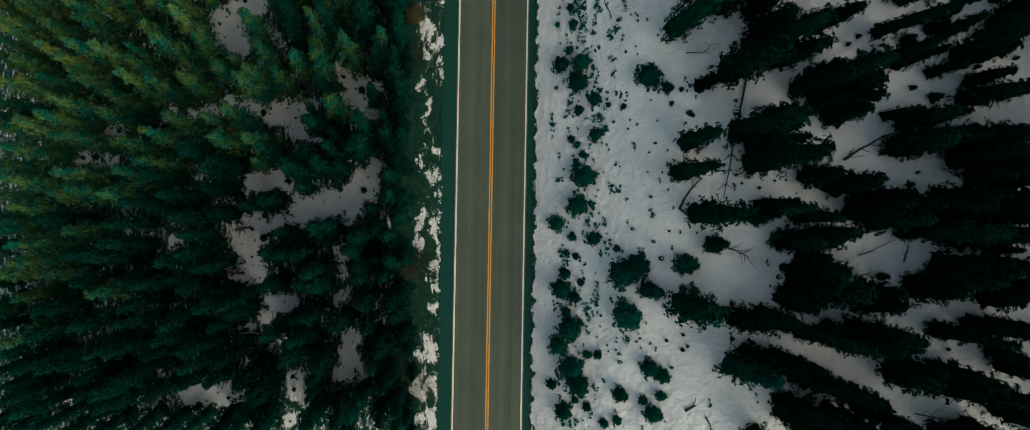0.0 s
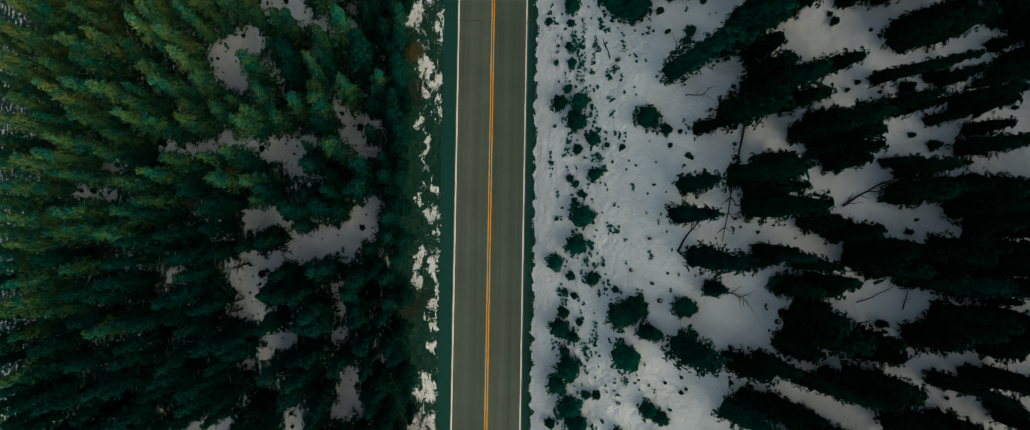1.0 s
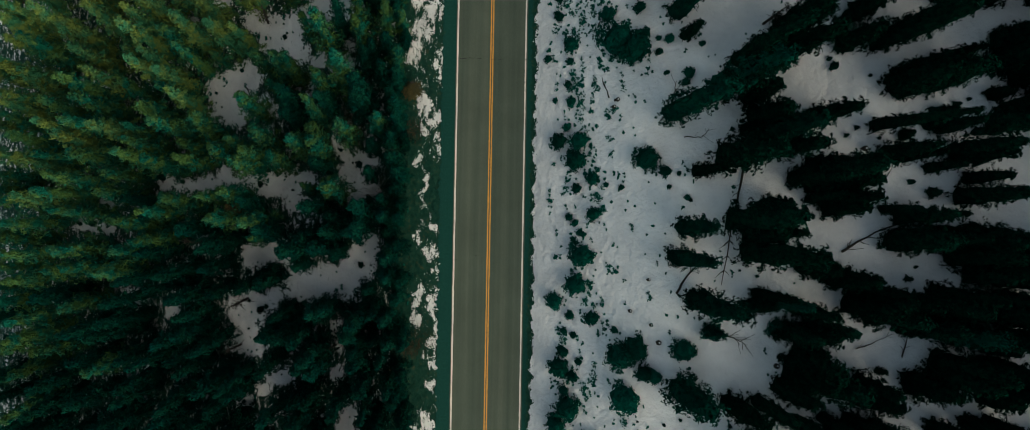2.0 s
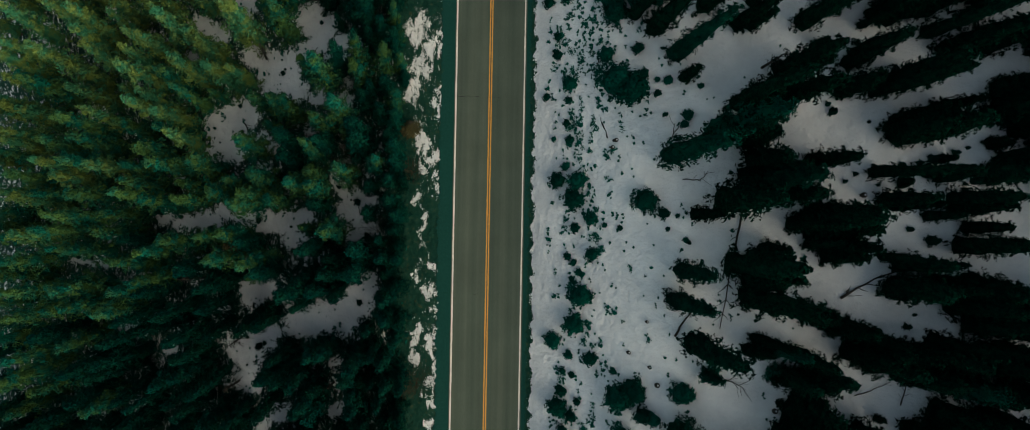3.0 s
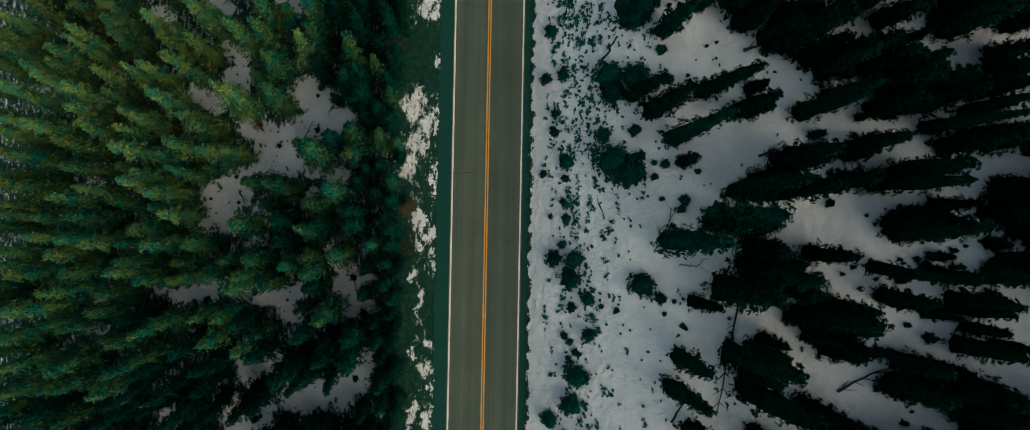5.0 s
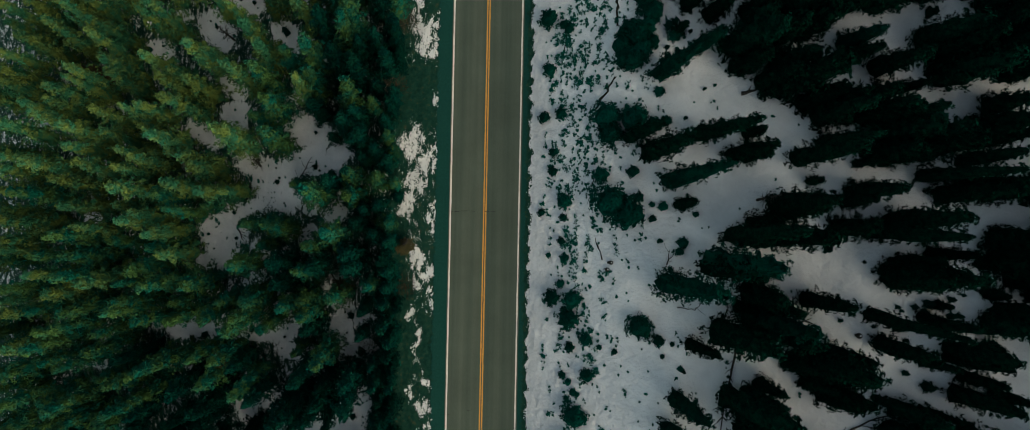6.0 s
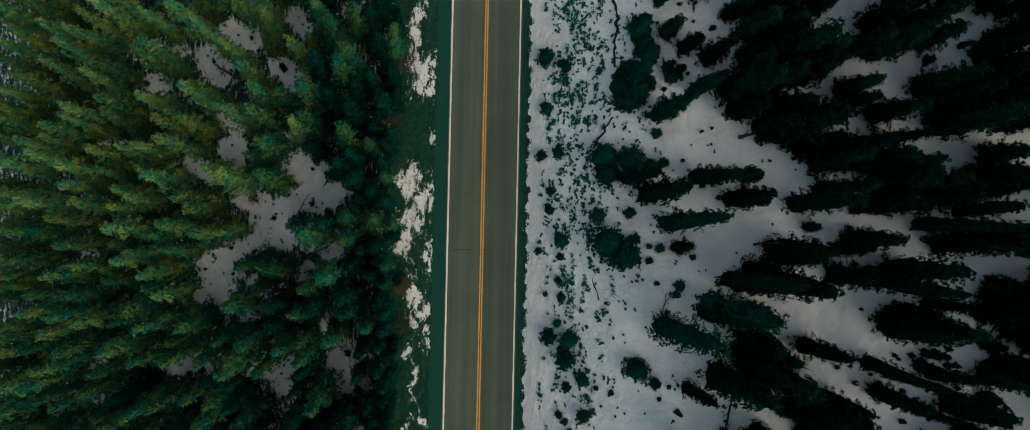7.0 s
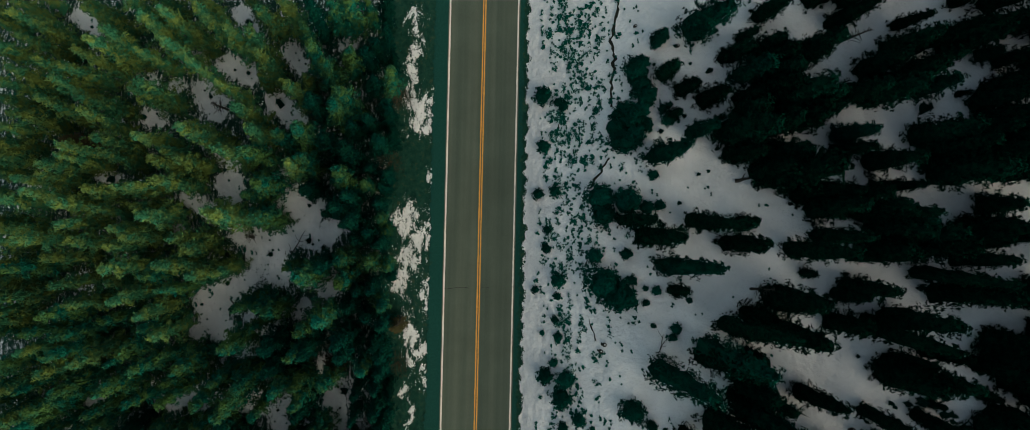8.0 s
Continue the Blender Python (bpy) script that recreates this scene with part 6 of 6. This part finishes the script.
def bare_shrub(x, y, r, seed, label="leafless brown shrub beside the verge"):
    rng = np.random.default_rng(seed)
    e = new("bare_shrub")
    e.location = (x, y, relief(x, y))
    tagged(e, label, "shrub", "bare shrubs below the road")
    for _ in range(4):
        a = rng.uniform(0, 6.283)
        part("stem", tube([(0, 0, -0.05), (0.3 * r * math.cos(a), 0.3 * r * math.sin(a), 0.6 * r), (0.7 * r * math.cos(a), 0.7 * r * math.sin(a), 1.1 * r)], (0.035, 0.025, 0.01), TWIGS, "stem", 5), e)
    n = 420
    a, q = rng.uniform(0, 6.283, n), np.sqrt(rng.uniform(0, 1, n)) * r * (1 + 0.25 * np.sin(rng.uniform(0, 6.283, n)))
    c = np.stack([q * np.cos(a), q * np.sin(a), rng.uniform(0.25, 1.25, n) * r], 1)
    v, f = tuft_cloud(rng, c, c * (1, 1, 0.8), 0.42, 0.035)
    tagged(part("brushwood", mesh("brushwood", v, f, TWIGS), e), kind="stuff")


def dead_tree(x, y, h, lean, seed, label="bare grey dead tree with thin branches"):
    """A dead standing trunk with bare boughs; lean: dx, dy of its top."""
    rng = np.random.default_rng(seed)
    e = new("dead_tree")
    e.location = (x, y, relief(x, y))
    tagged(e, label, "tree", "dead trees")
    axis_ = [np.array((lean[0] * k, lean[1] * k, h * k)) for k in (-0.02, 0.25, 0.5, 0.75, 1.0)]
    part("trunk", tube(axis_, (0.13, 0.11, 0.08, 0.05, 0.015), DEADWOOD), e)
    boughs = []
    for i in range(38):
        k = rng.uniform(0.2, 0.97)
        p = np.array((lean[0] * k, lean[1] * k, h * k))
        a, ln = rng.uniform(0, 6.283), (1.15 - k) * h * 0.20 * rng.uniform(0.6, 1.3)
        w = np.array((math.cos(a), math.sin(a), rng.uniform(-0.2, 0.35)))
        boughs.append(tube([p, p + w * ln * 0.5 + (0, 0, 0.05), p + w * ln], (0.03, 0.022, 0.008), DEADWOOD, "bough", 4))
    tagged(part("brushwood", joined("brushwood", boughs, DEADWOOD), e), kind="stuff")


def gully(points, width, seed):
    """A narrow dark slit where the snow has broken away from the bank."""
    rng = np.random.default_rng(seed)
    path = []
    for (ax, ay), (bx, by) in zip(points[:-1], points[1:]):
        n = max(2, int(math.hypot(bx - ax, by - ay) / 0.3))
        path += [(ax + (bx - ax) * k / n + 0.07 * rng.normal(), ay + (by - ay) * k / n) for k in range(n)]
    v, f = [], []
    for i, (x, y) in enumerate(path):
        s = width * rng.uniform(0.35, 1.25)
        z = relief(x, y)
        v += [(x - s / 2, y, z + 0.075), (x + s / 2, y, z + 0.12)]
        if i:
            f.append((2 * i - 2, 2 * i - 1, 2 * i + 1, 2 * i))
    tagged(new("gully", mesh("gully", v, f, EARTH)), "narrow dark slit of bare earth in the snow", "gully", kind="structure")


fallen_log([(19.04, 11.88), (18.23, 7.89), (17.21, 1.32)], 0.11, twigs=22, seed=1)
fallen_log([(13.78, 0.42), (14.46, 1.76), (15.62, 3.29)], 0.12, "curved fallen trunk half buried in snow", 2, 2)
fallen_log([(19.66, 12.17), (21.51, 13.03), (24.31, 14.17)], 0.11, "bare fallen branch with forked twigs", 12, 3)
fallen_log([(25.66, 4.41), (26.84, 5.25), (29.90, 6.97)], 0.12, "bare fallen branch with forked twigs", 7, 4)
fallen_log([(14.48, 14.68), (15.79, 14.49), (16.38, 15.28)], 0.05, "thin crooked branch lying on the snow", 5, 5)
fallen_log([(14.22, -17.83), (15.00, -17.19)], 0.17, "short broken log lying on the snow", 1, 6)
fallen_log([(15.75, -18.17), (16.04, -18.78), (16.20, -19.28)], 0.09, "thin crooked branch lying on the snow", 2, 7)
fallen_log([(17.54, -3.08), (18.22, -3.43), (19.13, -3.88)], 0.06, "dead twiggy bough lying on the snow", 16, 8)
fallen_log([(26.63, -3.68), (27.86, -3.01), (28.95, -2.24)], 0.05, "thin crooked branch lying on the snow", 3, 9)
fallen_log([(29.44, -4.06), (29.80, -2.28)], 0.06, "thin crooked branch lying on the snow", 3, 10)
fallen_log([(19.39, 33.64), (20.56, 34.02)], 0.2, "short broken log lying on the snow", 2, 11)
fallen_log([(13.65, 18.40), (13.94, 19.83)], 0.06, "thin crooked branch lying on the snow", 4, 12)
fallen_log([(-21.57, 26.14), (-19.78, 29.08)], 0.07, "pale bare branch lying across an open patch", 5, 13)
fallen_log([(-13.93, 47.48), (-12.70, 46.59), (-10.55, 46.00)], 0.09, "pale bare branch lying across an open patch", 5, 14)
fallen_log([(-18.59, 18.16), (-16.52, 15.57)], 0.09, "pale bare branch lying across an open patch", 5, 15)
fallen_log([(-27.90, 21.47), (-27.35, 20.42)], 0.08, "thin crooked branch lying on the snow", 4, 16)
fallen_log([(30.13, -16.33), (31.77, -16.53)], 0.06, "thin crooked branch lying on the snow", 3, 17)
bare_shrub(-9.34, -4.87, 1.50, 40)
bare_shrub(-10.50, -5.41, 1.10, 41)
bare_shrub(-15.92, 16.90, 1.70, 42)
bare_shrub(-17.09, 17.88, 1.20, 43)
bare_shrub(-13.38, 9.85, 1.60, 44)
bare_shrub(-9.98, 15.99, 1.10, 45)
bare_shrub(-9.30, -17.30, 1.30, 46)
bare_shrub(-11.88, -16.81, 1.00, 47)
bare_shrub(-11.46, 42.18, 1.60, 48)
bare_shrub(-9.82, 42.39, 1.10, 49)
bare_shrub(-18.60, 41.67, 1.40, 50)
bare_shrub(-11.07, 35.73, 1.30, 51)
bare_shrub(-12.04, -8.36, 1.00, 52)
bare_shrub(-29.31, 8.78, 1.00, 53)
dead_tree(26.70, 45.19, 5.0, (-0.40, -0.30), 60)
dead_tree(20.48, 24.29, 4.0, (0.00, 0.30), 61)
dead_tree(21.78, 13.00, 4.5, (0.40, -0.30), 62)
dead_tree(-32.54, 4.74, 7.0, (-0.40, 0.30), 63)
dead_tree(-40.20, 38.16, 7.0, (0.00, -0.30), 64)
dead_tree(-44.58, 39.00, 6.0, (0.40, 0.30), 65)
dead_tree(-27.53, -1.24, 6.0, (-0.40, -0.30), 66)
dead_tree(-28.17, -6.14, 6.0, (0.00, 0.30), 67)
dead_tree(-24.35, -3.77, 7.0, (0.40, -0.30), 68)
dead_tree(-17.85, -5.75, 5.0, (-0.40, 0.30), 69)
dead_tree(-28.65, 42.08, 6.0, (0.00, -0.30), 70)
dead_tree(-25.45, 28.30, 5.0, (0.40, 0.30), 71)
dead_tree(-9.68, 20.50, 4.0, (-0.40, -0.30), 72)
gully([(10.66, 54.88), (10.56, 51.14), (10.37, 49.61), (9.98, 47.77), (10.08, 45.49), (9.91, 42.99), (9.80, 40.59)], 0.3, 1)
gully([(9.66, 36.13), (9.19, 35.16), (8.52, 34.18), (8.10, 32.95)], 0.28, 2)
gully([(8.02, 27.01), (7.74, 25.41)], 0.13, 3)
gully([(5.67, 41.07), (5.61, 39.64), (5.27, 38.37)], 0.12, 4)
gully([(8.12, 20.85), (8.27, 19.83), (8.73, 18.45)], 0.12, 5)


def tree_stump(x, y, r):
    e = new("tree_stump")
    e.location = (x, y, relief(x, y))
    tagged(e, "low cut tree stump capped with snow", "stump", "stumps on the slope")
    part("wood", tube([(0, 0, -0.2), (0, 0, 0.1), (0.02, 0, 0.34)], (r * 1.3, r * 1.05, r), DEADWOOD, "wood", 9), e)
    part("snow_cap", tube([(0.03, 0.02, 0.345), (0.03, 0.02, 0.40), (0.03, 0.02, 0.43)], (r * 0.42, r * 0.36, r * 0.18), SNOW, "snow_cap", 9), e)


tree_stump(10.17, -1.39, 0.17)
tree_stump(11.72, -2.55, 0.12)
tree_stump(12.31, -4.11, 0.22)
tree_stump(11.64, 1.57, 0.14)
tree_stump(9.23, 18.54, 0.19)
tree_stump(21.23, -5.55, 0.22)
tree_stump(11.80, 48.40, 0.15)
tree_stump(27.28, 12.99, 0.22)
tree_stump(8.95, 17.88, 0.19)
tree_stump(27.08, 25.71, 0.22)
tree_stump(15.10, 46.11, 0.17)


def road_crack(y, lo, hi, seed):
    rng = np.random.default_rng(seed)
    v, f = [], []
    for i, d in enumerate(np.arange(lo, hi, 0.12)):
        s = 0.018 * rng.uniform(0.1, 1.5)
        q = y + 0.05 * math.sin(d * 2.3) + 0.03 * rng.normal()
        v += [(road_centre(y) + d, q - s, 0.0385), (road_centre(y) + d, q + s, 0.0385)]
        if i:
            f.append((2 * i - 2, 2 * i, 2 * i + 1, 2 * i - 1))
    part("crack", mesh("crack", v, f, TAR), road, "dark hairline crack across the asphalt")


road_crack(23.42, -3.7, -1.0, 0)
road_crack(23.39, -0.4, 1.0, 1)
road_crack(23.49, 3.3, 4.0, 2)
road_crack(3.59, -1.5, -0.9, 3)
road_crack(3.26, -3.7, -3.2, 4)
road_crack(36.74, -0.1, 0.2, 5)
